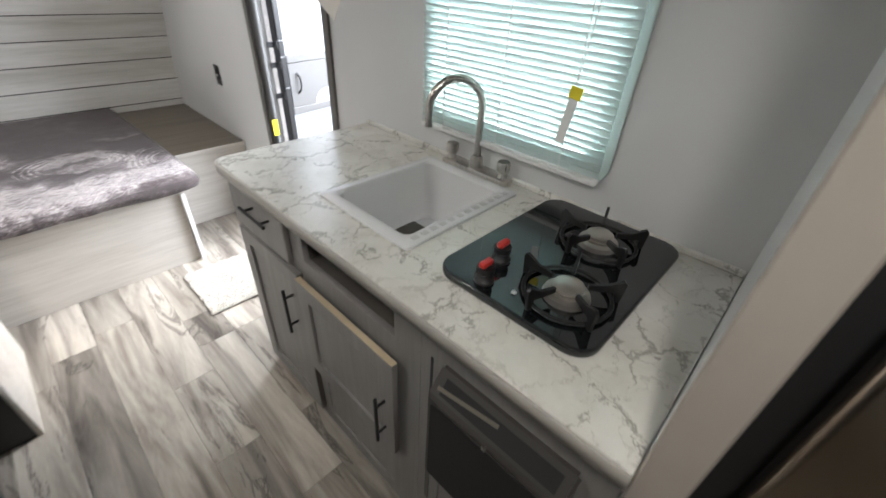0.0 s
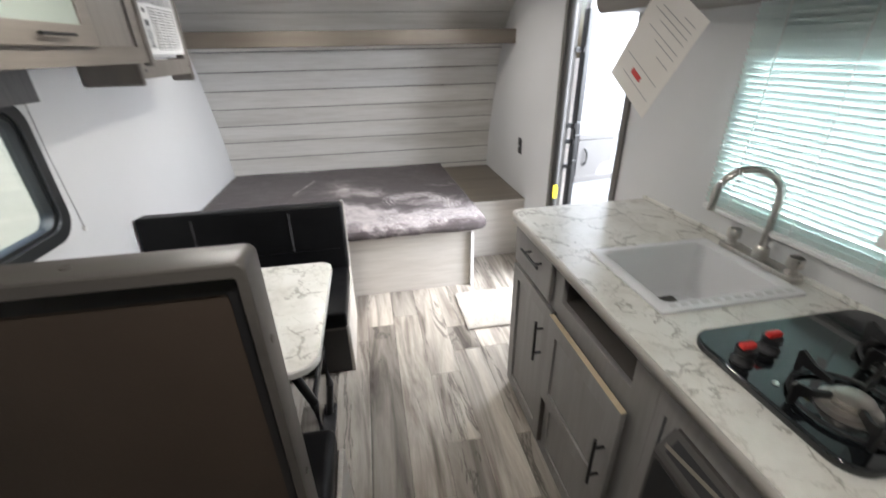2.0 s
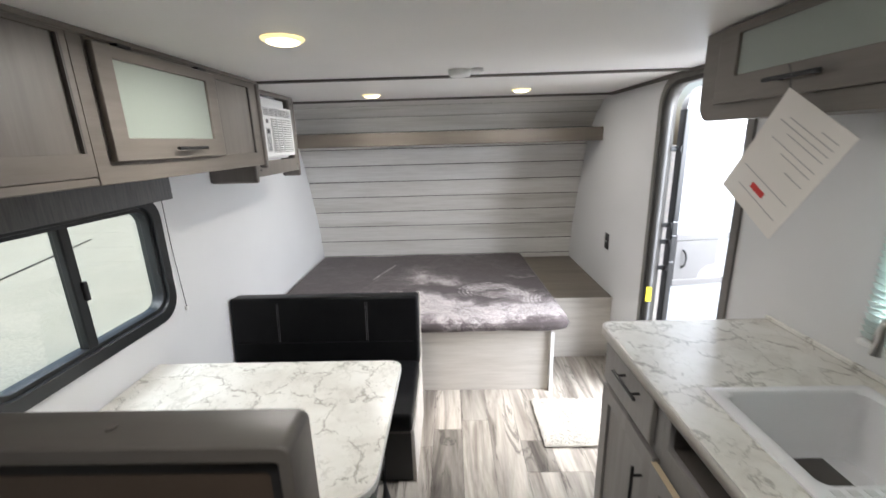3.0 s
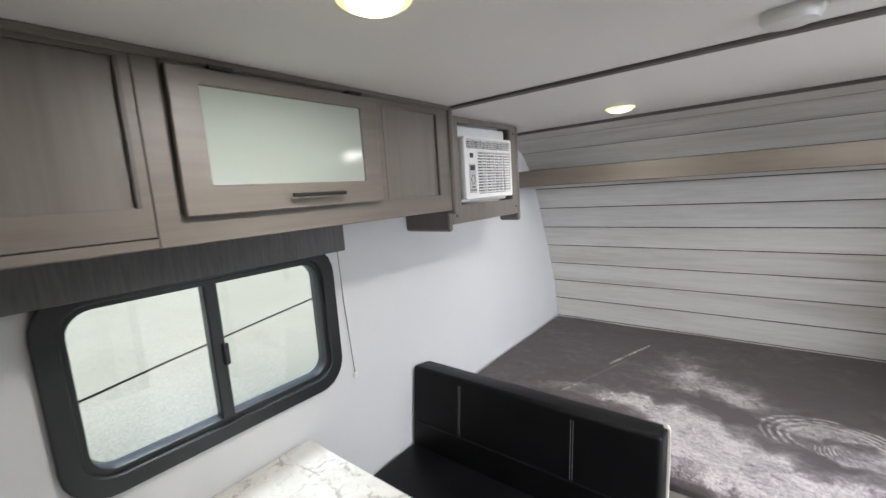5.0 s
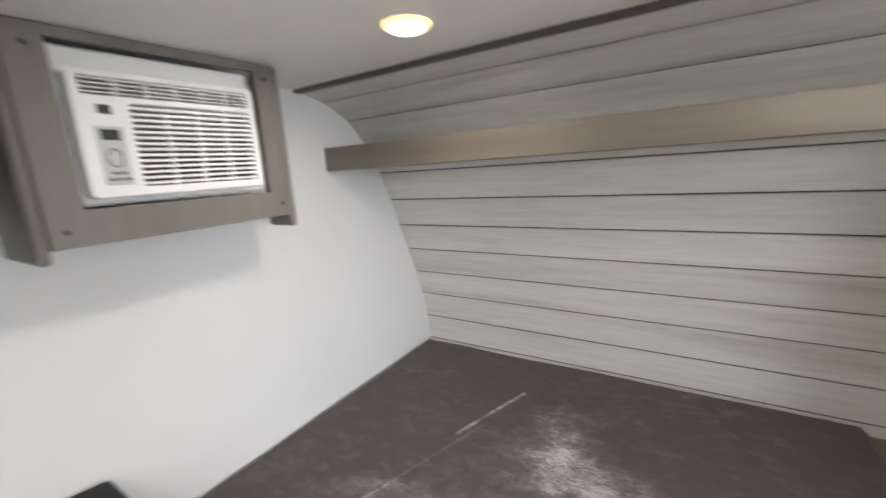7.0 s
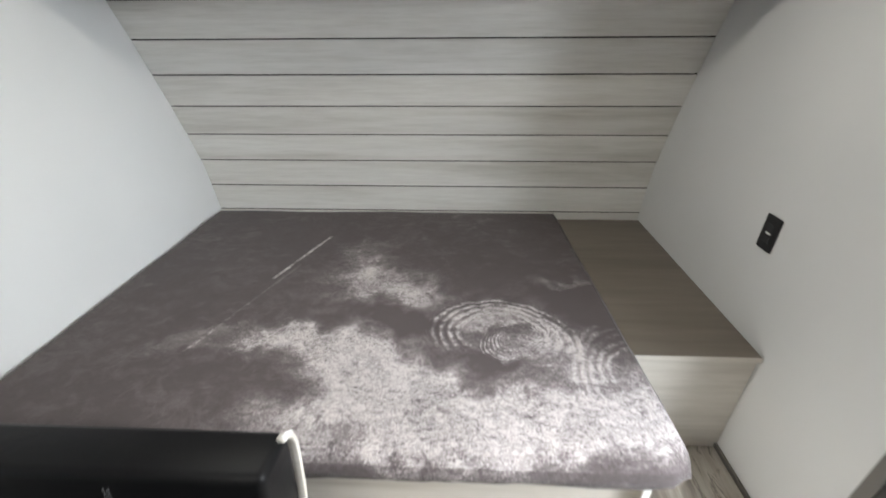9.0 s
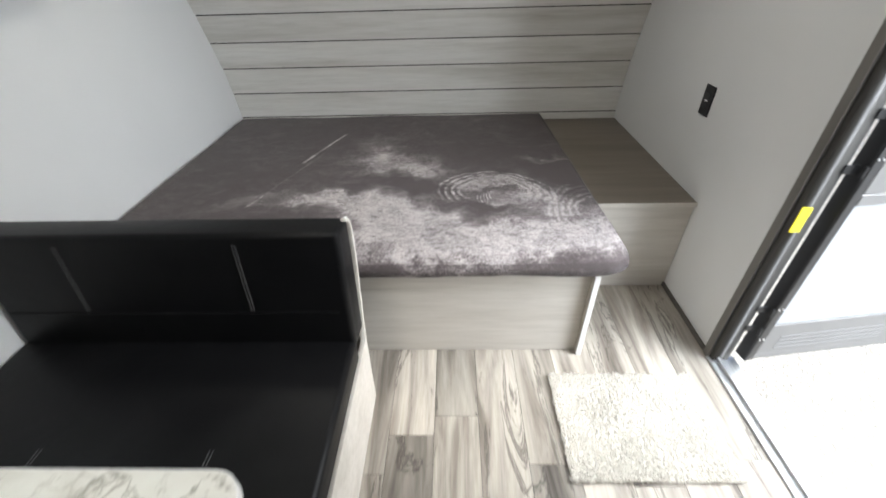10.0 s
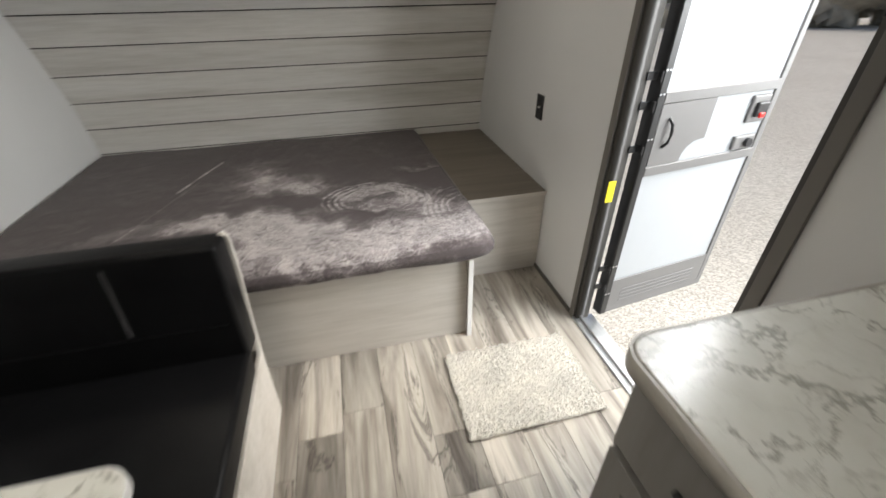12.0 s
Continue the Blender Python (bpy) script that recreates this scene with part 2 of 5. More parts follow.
def vinyl(name):
    m, nt, p = node_mat(name)
    p.inputs["Specular IOR Level"].default_value = 0.13
    v = coords(nt)
    f = noise_tex(nt, v, 320, 3)
    w = noise_tex(nt, v, 5, 4, 0.55, 0.5)
    nt.links.new(ramp(nt, w, [(0.3, (0.004, 0.004, 0.0045)), (0.7, (0.007, 0.007, 0.0075))]), p.inputs["Base Color"])
    nt.links.new(calc(nt, "ADD", calc(nt, "MULTIPLY", w, 0.15), 0.33), p.inputs["Roughness"])
    bump(nt, p, calc(nt, "ADD", calc(nt, "MULTIPLY", f, 0.25), calc(nt, "MULTIPLY", w, 2.0)), 0.22, 0.006)
    return m


def glass(name, tint=(0.98, 1.0, 0.94)):
    m, nt, p = node_mat(name)
    p.inputs["Base Color"].default_value = (*tint, 1)
    p.inputs["Roughness"].default_value = 0.0
    p.inputs["Transmission Weight"].default_value = 1.0
    p.inputs["IOR"].default_value = 1.45
    return m


def glow(name, color, strength):
    m, nt, p = node_mat(name)
    p.inputs["Base Color"].default_value = (0.8, 0.8, 0.8, 1)
    p.inputs["Emission Color"].default_value = (*color, 1)
    p.inputs["Emission Strength"].default_value = strength
    return m


def translucent(name, color, share):
    """Thin white slats that let daylight glow through."""
    m, nt, p = node_mat(name)
    p.inputs["Base Color"].default_value = (*color, 1)
    p.inputs["Roughness"].default_value = 0.35
    t = nt.nodes.new("ShaderNodeBsdfTranslucent")
    t.inputs[0].default_value = (*color, 1)
    x = nt.nodes.new("ShaderNodeMixShader")
    x.inputs[0].default_value = share
    nt.links.new(p.outputs[0], x.inputs[1])
    nt.links.new(t.outputs[0], x.inputs[2])
    nt.links.new(x.outputs[0], nt.nodes["Material Output"].inputs[0])
    return m


def brushed(name, color, rough, axis, vary=0.15):
    m, nt, p = node_mat(name)
    v = coords(nt, axis)
    f = noise_tex(nt, v, 120, 4)
    nt.links.new(ramp(nt, f, [(0.3, tuple(c * (1 - vary) for c in color)), (0.7, color)]), p.inputs["Base Color"])
    p.inputs["Metallic"].default_value = 1.0
    nt.links.new(calc(nt, "ADD", calc(nt, "MULTIPLY", f, vary), rough), p.inputs["Roughness"])
    return m


def gravel_mat(name, colors, scale, relief):
    m, nt, p = node_mat(name)
    v = coords(nt)
    vor = nt.nodes.new("ShaderNodeTexVoronoi")
    vor.inputs["Scale"].default_value = scale
    nt.links.new(v, vor.inputs["Vector"])
    big = noise_tex(nt, v, 0.6, 5)
    sep = nt.nodes.new("ShaderNodeSeparateColor")
    nt.links.new(vor.outputs["Color"], sep.inputs[0])
    c = ramp(nt, sep.outputs[0], [(0.1, colors[0]), (0.5, colors[1]), (0.9, colors[2])])
    c = mix(nt, "MULTIPLY", 0.4, c, ramp(nt, big, [(0.3, (0.75, 0.73, 0.7)), (0.7, (1, 1, 1))]))
    nt.links.new(c, p.inputs["Base Color"])
    p.inputs["Roughness"].default_value = 0.9
    bump(nt, p, vor.outputs["Distance"], relief, 0.02)
    return m


WALL = plain("white_wall_panel", (0.655, 0.655, 0.655), 0.45, 0, 0.03, 12, 0.04)
CEIL = plain("ceiling_panel", (0.83, 0.815, 0.79), 0.5, 0, 0.03, 10, 0.05)
PLANK = wood("whitewashed_plank", (0.53, 0.51, 0.47), (0.69, 0.67, 0.635), (0.77, 0.755, 0.73), "x", 0.5, 9, 7.0, 0.10)
SEAM = plain("plank_gap", (0.018, 0.016, 0.014), 0.8)
FLOOR = floor_wood("grey_plank_floor")
TAUPE = wood("taupe_laminate", (0.138, 0.119, 0.100), (0.170, 0.149, 0.127), (0.200, 0.177, 0.154), "y", 0.45, 7, 3.0, 0.06)
TAUPE_V = wood("taupe_laminate_upright", (0.125, 0.110, 0.096), (0.165, 0.147, 0.130), (0.198, 0.178, 0.159), "z", 0.45, 6, 3.0, 0.06)
TAUPE_X = wood("taupe_laminate_across", (0.125, 0.105, 0.083), (0.152, 0.129, 0.103), (0.185, 0.160, 0.132), "x", 0.45, 7, 3.0, 0.06)
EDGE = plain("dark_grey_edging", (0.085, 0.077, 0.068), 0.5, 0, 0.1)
FRAMEGREY = wood("dark_grey_frame", (0.058, 0.053, 0.048), (0.076, 0.070, 0.064), (0.094, 0.087, 0.079), "x", 0.42, 7, 2.0, 0.05)
CHAR = plain("black_front_board", (0.022, 0.021, 0.020), 0.4, 0, 0.12)
KITCHEN = wood("grey_cabinet", (0.185, 0.175, 0.168), (0.225, 0.214, 0.206), (0.265, 0.253, 0.245), "z", 0.45, 8, 3.0, 0.05)
CREAM = wood("pale_panel", (0.47, 0.435, 0.39), (0.56, 0.525, 0.475), (0.62, 0.585, 0.54), "x", 0.45, 8, 2.0, 0.03)
MARBLE = marble("marble_laminate")
PLUSH = plush("brushed_plush")
# darker copy of the plush: the shade of the mattress side in its colour
PLUSH_SHADED = plush("brushed_plush_shaded", -0.45)
VINYL = vinyl("black_vinyl")
THREAD = plain("grey_thread", (0.12, 0.12, 0.12), 0.8)
COVER = plain("dark_grey_cover", (0.045, 0.040, 0.036), 0.5, 0, 0.1)
MATT = plain("matt_black", (0.008, 0.008, 0.008), 0.65, 0, 0.1)
BLACK = plain("black_plastic", (0.014, 0.014, 0.015), 0.4, 0, 0.15, 30, 0.05)
IRON = plain("black_enamel_iron", (0.012, 0.012, 0.012), 0.35, 0, 0.15, 60, 0.2)
RUBBER = plain("black_window_frame", (0.018, 0.020, 0.021), 0.38, 0, 0.15, 30, 0.05)
GLOSS = plain("black_glass_top", (0.006, 0.007, 0.008), 0.075, 0, 0.1, 10, 0.0)
for link in [k for k in GLOSS.node_tree.links if k.to_socket.name in ("Roughness", "Normal") and k.to_node.type == "BSDF_PRINCIPLED"]:
    GLOSS.node_tree.links.remove(link)
GLOSS.node_tree.nodes["Principled BSDF"].inputs["Roughness"].default_value = 0.02
GLOSS.node_tree.nodes["Principled BSDF"].inputs["Specular IOR Level"].default_value = 0.8
WHITE = plain("white_plastic", (0.76, 0.755, 0.74), 0.35, 0, 0.03)
SINK = plain("white_sink", (0.74, 0.74, 0.75), 0.22, 0, 0.02)
STEEL = brushed("brushed_steel", (0.62, 0.59, 0.55), 0.22, (1, 1, 0.1))
FRIDGE = brushed("fridge_steel", (0.36, 0.31, 0.25), 0.20, (1, 1, 0.04), 0.05)
ALU = brushed("aluminium", (0.70, 0.71, 0.72), 0.3, (1, 0.1, 1))
RED = plain("red_plastic", (0.55, 0.025, 0.02), 0.35)
YELLOW = plain("yellow_sticker", (0.85, 0.72, 0.02), 0.5)
DOORGREY = plain("door_grey_plastic", (0.135, 0.132, 0.13), 0.45, 0, 0.06)
DOORFRAME = plain("door_frame_grey", (0.145, 0.135, 0.122), 0.42, 0, 0.06)
JAMB = plain("door_jamb_dark", (0.050, 0.047, 0.043), 0.42, 0, 0.08)
DOORWHITE = plain("door_white_skin", (0.34, 0.355, 0.37), 0.3, 0, 0.02)
VALANCE = wood("grey_valance_cloth", (0.115, 0.115, 0.115), (0.145, 0.145, 0.145), (0.18, 0.18, 0.176), "z", 0.85, 140, 0.0, 0.0)
RUG = plain("cream_shag", (0.68, 0.65, 0.59), 0.95, 0, 0.12, 60, 0.4)
BLIND = translucent("blind_slat", (0.70, 0.80, 0.78), 0.11)
FROST = plain("frosted_glass", (0.33, 0.365, 0.325), 0.10, 0, 0.02, 6, 0.0)
BROWN = plain("brown_hardboard", (0.054, 0.039, 0.029), 0.5, 0, 0.12)
PAPER = plain("paper", (0.78, 0.745, 0.70), 0.7, 0, 0.02)
INK = plain("ink", (0.46, 0.44, 0.43), 0.7)
PANE = glass("window_pane")
# the rim is no lamp: its emission imitates the warm halo round the diffuser
LAMP_RIM = glow("glowing_rim", (1.0, 0.74, 0.28), 0.55)
LAMP = glow("warm_diffuser", (1.0, 0.80, 0.42), 2.4)
BRASS = plain("burner_cap", (0.50, 0.47, 0.43), 0.3, 0.9, 0.08)
VENT = plain("vent_shadow", (0.03, 0.03, 0.032), 0.6)
CONCRETE = gravel_mat("pale_concrete", ((0.46, 0.46, 0.365), (0.52, 0.52, 0.415), (0.57, 0.57, 0.465)), 60, 0.1)
GRAVEL = gravel_mat("gravel", ((0.38, 0.35, 0.30), (0.54, 0.505, 0.445), (0.68, 0.64, 0.575)), 85, 0.5)
TAR = plain("tar_line", (0.10, 0.10, 0.085), 0.9)
SCRUB = plain("scrub", (0.30, 0.26, 0.20), 0.95, 0, 0.5, 8, 0.5)

# ---- building blocks ----
ROOTS = {}


def mesh_of(bm, name):
    bmesh.ops.recalc_face_normals(bm, faces=bm.faces)
    me = bpy.data.meshes.new(name)
    bm.to_mesh(me)
    bm.free()
    return me


def part(name, bm, material, parent=None, label="", smooth=False):
    """Links a bmesh or mesh as one object, under a thing or a part."""
    me = mesh_of(bm, name) if isinstance(bm, bmesh.types.BMesh) else bm
    if not me.materials:
        me.materials.append(material)
    if smooth:
        me.shade_smooth()
        me.set_sharp_from_angle(angle=radians(40))
    ob = new(name, me)
    if parent:
        ob.parent = parent
        base = ROOTS.get(parent.name, Vector())
        ROOTS[ob.name] = base
        me.transform(Matrix.Translation(-base))
    if label:
        ob["label"] = label
    return ob


def thing(name, loc, label, category, group="", kind=""):
    e = new(name)
    e.empty_display_size = 0.05
    e.location = loc
    ROOTS[e.name] = Vector(loc)
    return tagged(e, label, category, group, kind)


def box(x0, x1, y0, y1, z0, z1, r=0.002, seg=1, bm=None):
    """A block with softened edges."""
    b = bmesh.new()
    m = Matrix.LocRotScale(((x0 + x1) / 2, (y0 + y1) / 2, (z0 + z1) / 2), None, (abs(x1 - x0), abs(y1 - y0), abs(z1 - z0)))
    bmesh.ops.create_cube(b, size=1, matrix=m)
    r = min(r, 0.45 * min(abs(x1 - x0), abs(y1 - y0), abs(z1 - z0)))
    if r > 0:
        bmesh.ops.bevel(b, geom=b.edges, offset=r, segments=seg, profile=0.5, affect="EDGES")
    return join(bm, b) if bm else b


def join(a, b):
    """Adds the bmesh b to a."""
    me = bpy.data.meshes.new("tmp")
    b.to_mesh(me)
    b.free()
    a.from_mesh(me)
    bpy.data.meshes.remove(me)
    return a


def moved(bm, m):
    bmesh.ops.transform(bm, matrix=m, verts=bm.verts)
    return bm


def rounded(u0, u1, v0, v1, r, n=6):
    """Corner points of a rounded rectangle, counter-clockwise."""
    r = r if isinstance(r, tuple) else (r,) * 4
    out = []
    for (cu, cv, a), q in zip(((u0, v0, 180), (u1, v0, 270), (u1, v1, 0), (u0, v1, 90)), r):
        ou = cu + (q if cu == u0 else -q)
        ov = cv + (q if cv == v0 else -q)
        if q == 0:
            out.append((cu, cv))
            continue
        for i in range(n + 1):
            t = radians(a + 90 * i / n)
            out.append((ou + q * math.cos(t), ov + q * math.sin(t)))
    return out


PLANES = {
    "xy": Matrix(((1, 0, 0, 0), (0, 1, 0, 0), (0, 0, 1, 0), (0, 0, 0, 1))),
    "yz": Matrix(((0, 0, 1, 0), (1, 0, 0, 0), (0, 1, 0, 0), (0, 0, 0, 1))),
    "xz": Matrix(((1, 0, 0, 0), (0, 0, -1, 0), (0, 1, 0, 0), (0, 0, 0, 1))),
}


def plate(plane, loops, lo, hi, soft=0.0):
    """A flat piece from closed outlines (the first outside, the rest holes) between two depths along the plane's third axis."""
    cu = bpy.data.curves.new("tmp", "CURVE")
    cu.dimensions, cu.fill_mode = "2D", "BOTH"
    cu.extrude = abs(hi - lo) / 2 - soft
    cu.bevel_depth, cu.bevel_resolution = soft, 1
    cu.offset = -soft
    for pts in loops:
        s = cu.splines.new("POLY")
        s.points.add(len(pts) - 1)
        for p, (u, v) in zip(s.points, pts):
            p.co = (u, v, 0, 1)
        s.use_cyclic_u = True
    ob = new("tmp", cu)
    me = bpy.data.meshes.new_from_object(ob.evaluated_get(bpy.context.evaluated_depsgraph_get()))
    bpy.data.objects.remove(ob)
    bpy.data.curves.remove(cu)
    me.materials.clear()
    mid = (lo + hi) / 2
    shift = {"xy": (0, 0, mid), "yz": (mid, 0, 0), "xz": (0, mid, 0)}[plane]
    me.transform(Matrix.Translation(shift) @ PLANES[plane])
    b = bmesh.new()
    b.from_mesh(me)
    bpy.data.meshes.remove(me)
    bmesh.ops.remove_doubles(b, verts=b.verts, dist=1e-5)
    return b


def tube(points, r, n=10, bm=None, closed=False):
    """A round bar along points."""
    b = bmesh.new()
    pts = [Vector(p) for p in points]
    rings = []
    count = len(pts)
    for i, p in enumerate(pts):
        a = pts[(i - 1) % count] if closed or i else p
        c = pts[(i + 1) % count] if closed or i < count - 1 else p
        d = (c - a).normalized()
        q = d.to_track_quat("Z", "Y")
        rr = r[i] if isinstance(r, (list, tuple)) else r
        rings.append([b.verts.new(p + q @ Vector((rr * math.cos(2 * math.pi * k / n), rr * math.sin(2 * math.pi * k / n), 0))) for k in range(n)])
    for i in range(count if closed else count - 1):
        for k in range(n):
            b.faces.new((rings[i][k], rings[i][(k + 1) % n], rings[(i + 1) % count][(k + 1) % n], rings[(i + 1) % count][k]))
    if not closed:
        b.faces.new(rings[0][::-1])
        b.faces.new(rings[-1])
    return join(bm, b) if bm else b


def lathe(cx, cy, profile, n=28):
    """A turned body about an upright axis from (radius, height) pairs."""
    b = bmesh.new()
    rings = [[b.verts.new((cx + r * math.cos(2 * math.pi * k / n), cy + r * math.sin(2 * math.pi * k / n), z)) for k in range(n)] for r, z in profile]
    for a, c in zip(rings, rings[1:]):
        for k in range(n):
            b.faces.new((a[k], a[(k + 1) % n], c[(k + 1) % n], c[k]))
    b.faces.new(rings[0][::-1])
    b.faces.new(rings[-1])
    return b


def structure(name, bm, material, label, category, smooth=False):
    return tagged(part(name, bm, material, None, "", smooth), label, category, "", "structure")


# ---- the shell of the trailer ----
XL, XR, YB, YN, ZC = -0.775, 1.69, 4.74, -1.3, 1.93
# side profile of the front wall: distance ahead and height
CURVE = [(4.745, 0.0), (4.735, 0.40), (4.715, 0.60), (4.685, 0.80), (4.63, 0.97), (4.575, 1.12), (4.515, 1.27), (4.45, 1.43), (4.385, 1.57), (4.30, 1.71), (4.20, 1.815), (4.08, 1.885), (3.93, 1.925)]


def on_curve(s):
    """The place on the front wall's profile at arc length s from the floor, and its way."""
    for (y0, z0), (y1, z1) in zip(CURVE, CURVE[1:]):
        d = math.hypot(y1 - y0, z1 - z0)
        if s <= d:
            break
        s -= d
    else:
        s = d
    k = s / d
    return Vector((y0 + (y1 - y0) * k, z0 + (z1 - z0) * k)), Vector(((y1 - y0) / d, (z1 - z0) / d))


DOOR = (2.475, 3.165, 0.0, 1.90)
side_outline = [(YN, -0.1), (4.86, -0.1), (4.86, 0.6), (4.78, 1.1), (4.5, 1.75), (4.1, 2.05), (YN, 2.05)]
win_hole = rounded(1.735, 2.515, 0.915, 1.415, 0.085)
structure("wall_window_side", plate("yz", [side_outline, win_hole], XL - 0.055, XL), WALL, "smooth white side wall with a rounded window opening", "wall")
door_hole = rounded(DOOR[0], DOOR[1], -0.03, DOOR[3], (0, 0, 0.13, 0.13))
kit_hole = rounded(1.24, 1.85, 1.09, 1.53, 0.06)
structure("wall_door_side", plate("yz", [side_outline, door_hole, kit_hole], XR, XR + 0.055), WALL, "smooth white side wall with doorway and kitchen window", "wall")
structure("wall_rear", box(XL - 0.05, XR + 0.05, YN - 0.05, YN, -0.1, 2.05), WALL, "plain white rear wall", "wall")
structure("ceiling", box(XL - 0.05, XR + 0.05, YN, 4.10, ZC, ZC + 0.05), CEIL, "off-white ceiling panel, slightly glossy", "ceiling")


def front_wall():
    b = bmesh.new()
    pts = [(y + 0.0035, z + 0.001) for y, z in CURVE] + [(3.93, 1.99), (4.14, 1.97), (4.30, 1.88), (4.42, 1.74), (4.80, 1.0), (4.86, 0.4), (4.86, 0.0)]
    rows = [[b.verts.new((x, y, z)) for y, z in pts] for x in (XL, XR)]
    n = len(pts)
    for i in range(n):
        b.faces.new((rows[0][i], rows[0][(i + 1) % n], rows[1][(i + 1) % n], rows[1][i]))
    b.faces.new(rows[0])
    b.faces.new(rows[1][::-1])
    return structure("wall_front", b, SEAM, "curved front wall clad in whitewashed planks", "wall")


def trims():
    structure("trim_1", box(-0.42, XR, 2.895, 2.93, ZC - 0.010, ZC, 0.003), EDGE, "grey-brown strip across the ceiling joint", "trim")
    structure("trim_2", box(XL, XR, 3.90, 3.935, ZC - 0.014, ZC + 0.004, 0.003), EDGE, "grey-brown strip where ceiling meets planks", "trim")
    structure("trim_4", box(XR - 0.022, XR - 0.0005, 2.26, 3.90, ZC - 0.020, ZC - 0.0005, 0.004), EDGE, "grey-brown corner strip above the doorway", "trim")
    structure("baseboard", box(XR - 0.012, XR, 3.20, 3.62, 0.0, 0.022, 0.003), EDGE, "dark thin baseboard beside the door", "baseboard")
    structure("trim_3", box(XL, 1.2, 4.70, 4.722, 0.505, 0.52, 0.002), PLANK, "pale strip at the foot of the planks", "trim")


front_wall()
trims()

# ---- outside ----
structure("ground", box(-70, 90, -60, 90, -0.75, -0.55, 0), GRAVEL, "pale gravel yard in daylight", "ground")
structure("pavement", box(-15.0, -1.4, -30, 60, -0.549, -0.535, 0), CONCRETE, "pale concrete lot beside the trailer", "pavement")


def joint_line(x0, y0, x1, y1, w):
    d = Vector((y1 - y0, x0 - x1)).normalized() * w / 2
    b = bmesh.new()
    vs = [b.verts.new((x, y, -0.531)) for x, y in ((x0 + d.x, y0 + d.y), (x1 + d.x, y1 + d.y), (x1 - d.x, y1 - d.y), (x0 - d.x, y0 - d.y))]
    bmesh.ops.solidify(b, geom=[b.faces.new(vs)], thickness=0.003)
    tagged(part("joint_line", b, TAR), "dark tarred joint in the concrete lot", "joint", "lot joints")


joint_line(-4.2, -1.2, -6.05, 3.4, 0.07)
joint_line(-6.05, 3.4, -8.6, 10.6, 0.07)
joint_line(-13.0, 5.0, -9.2, 20.0, 0.07)


def scrub_bank(name, x0, y0, x1, y1, h, seed, label):
    """A low far bank of scrub: many small uneven clumps along a line."""
    rng = random.Random(seed)
    b = bmesh.new()
    for i in range(420):
        k = rng.random()
        s = rng.uniform(0.25, 0.8) * h
        m = Matrix.LocRotScale((x0 + (x1 - x0) * k + rng.uniform(-1, 1), y0 + (y1 - y0) * k + rng.uniform(-1, 1), -0.55 + rng.random() * h * 0.8),
                               Euler((rng.random() * 3, rng.random() * 3, rng.random() * 3)), (s, s * rng.uniform(0.4, 1), s * rng.uniform(0.3, 0.8)))
        bmesh.ops.create_icosphere(b, subdivisions=1, radius=0.5, matrix=m)
    for v in b.verts:
        v.co += Vector((rng.uniform(-1, 1), rng.uniform(-1, 1), rng.uniform(-1, 1))) * 0.12
        v.co.z = max(v.co.z, -0.6)
    tagged(part(name, b, SCRUB), label, "scrub", "", "stuff")


scrub_bank("scrub_bank", -15.5, -5, -15.5, 40, 1.6, 3, "dry grass and scrub beyond the lot")
scrub_bank("scrub_bank", 16, 22, 46, 8, 3.2, 4, "brown brushy scrub at the yard's edge")


# ---- doorway ----
def doorway():
    y0, y1, z0, z1 = DOOR
    d = thing("door_frame", (XR, (y0 + y1) / 2, 0), "grey metal entry door frame with rounded top", "door frame", "", "structure")
    outer = rounded(y0 - 0.035, y1 + 0.030, -0.0, z1 + 0.035, (0, 0, 0.16, 0.16))
    inner = rounded(y0 + 0.003, y1 - 0.003, -0.01, z1 - 0.003, (0, 0, 0.128, 0.128))
    b = plate("yz", [outer[:], [(u, max(v, 0.004)) for u, v in inner]], XR - 0.012, XR - 0.0005, 0.002)
    part("casing", b, DOORFRAME, d)
    b = plate("yz", [rounded(y0 + 0.001, y1 - 0.001, 0.001, z1 - 0.001, (0, 0, 0.13, 0.13)), rounded(y0 + 0.022, y1 - 0.022, 0.006, z1 - 0.022, (0, 0, 0.11, 0.11))], XR - 0.001, XR + 0.062)
    part("jamb", b, JAMB, d)
    part("sill", box(XR - 0.015, XR + 0.095, y0 + 0.002, y1 - 0.002, -0.012, 0.008, 0.003), ALU, d, "bare aluminium threshold")
    part("sill_lip", box(XR + 0.015, XR + 0.028, y0 + 0.002, y1 - 0.002, 0.008, 0.022, 0.002), ALU, d)
    part("sticker", box(XR + 0.004, XR + 0.036, y1 - 0.0255, y1 - 0.0225, 0.645, 0.735, 0), YELLOW, d, "bright yellow warning sticker")
    for z in (0.20, 0.30, 0.86, 1.02, 1.12, 1.55):
        b = tube([(XR + 0.096, y1 - 0.045, z - 0.018), (XR + 0.096, y1 - 0.045, z + 0.018)], 0.005, 8)
        box(XR + 0.055, XR + 0.096, y1 - 0.027, y1 - 0.0225, z - 0.014, z + 0.014, 0.001, 1, b)
        part("hinge", b, BLACK, d, "black hinge knuckle")


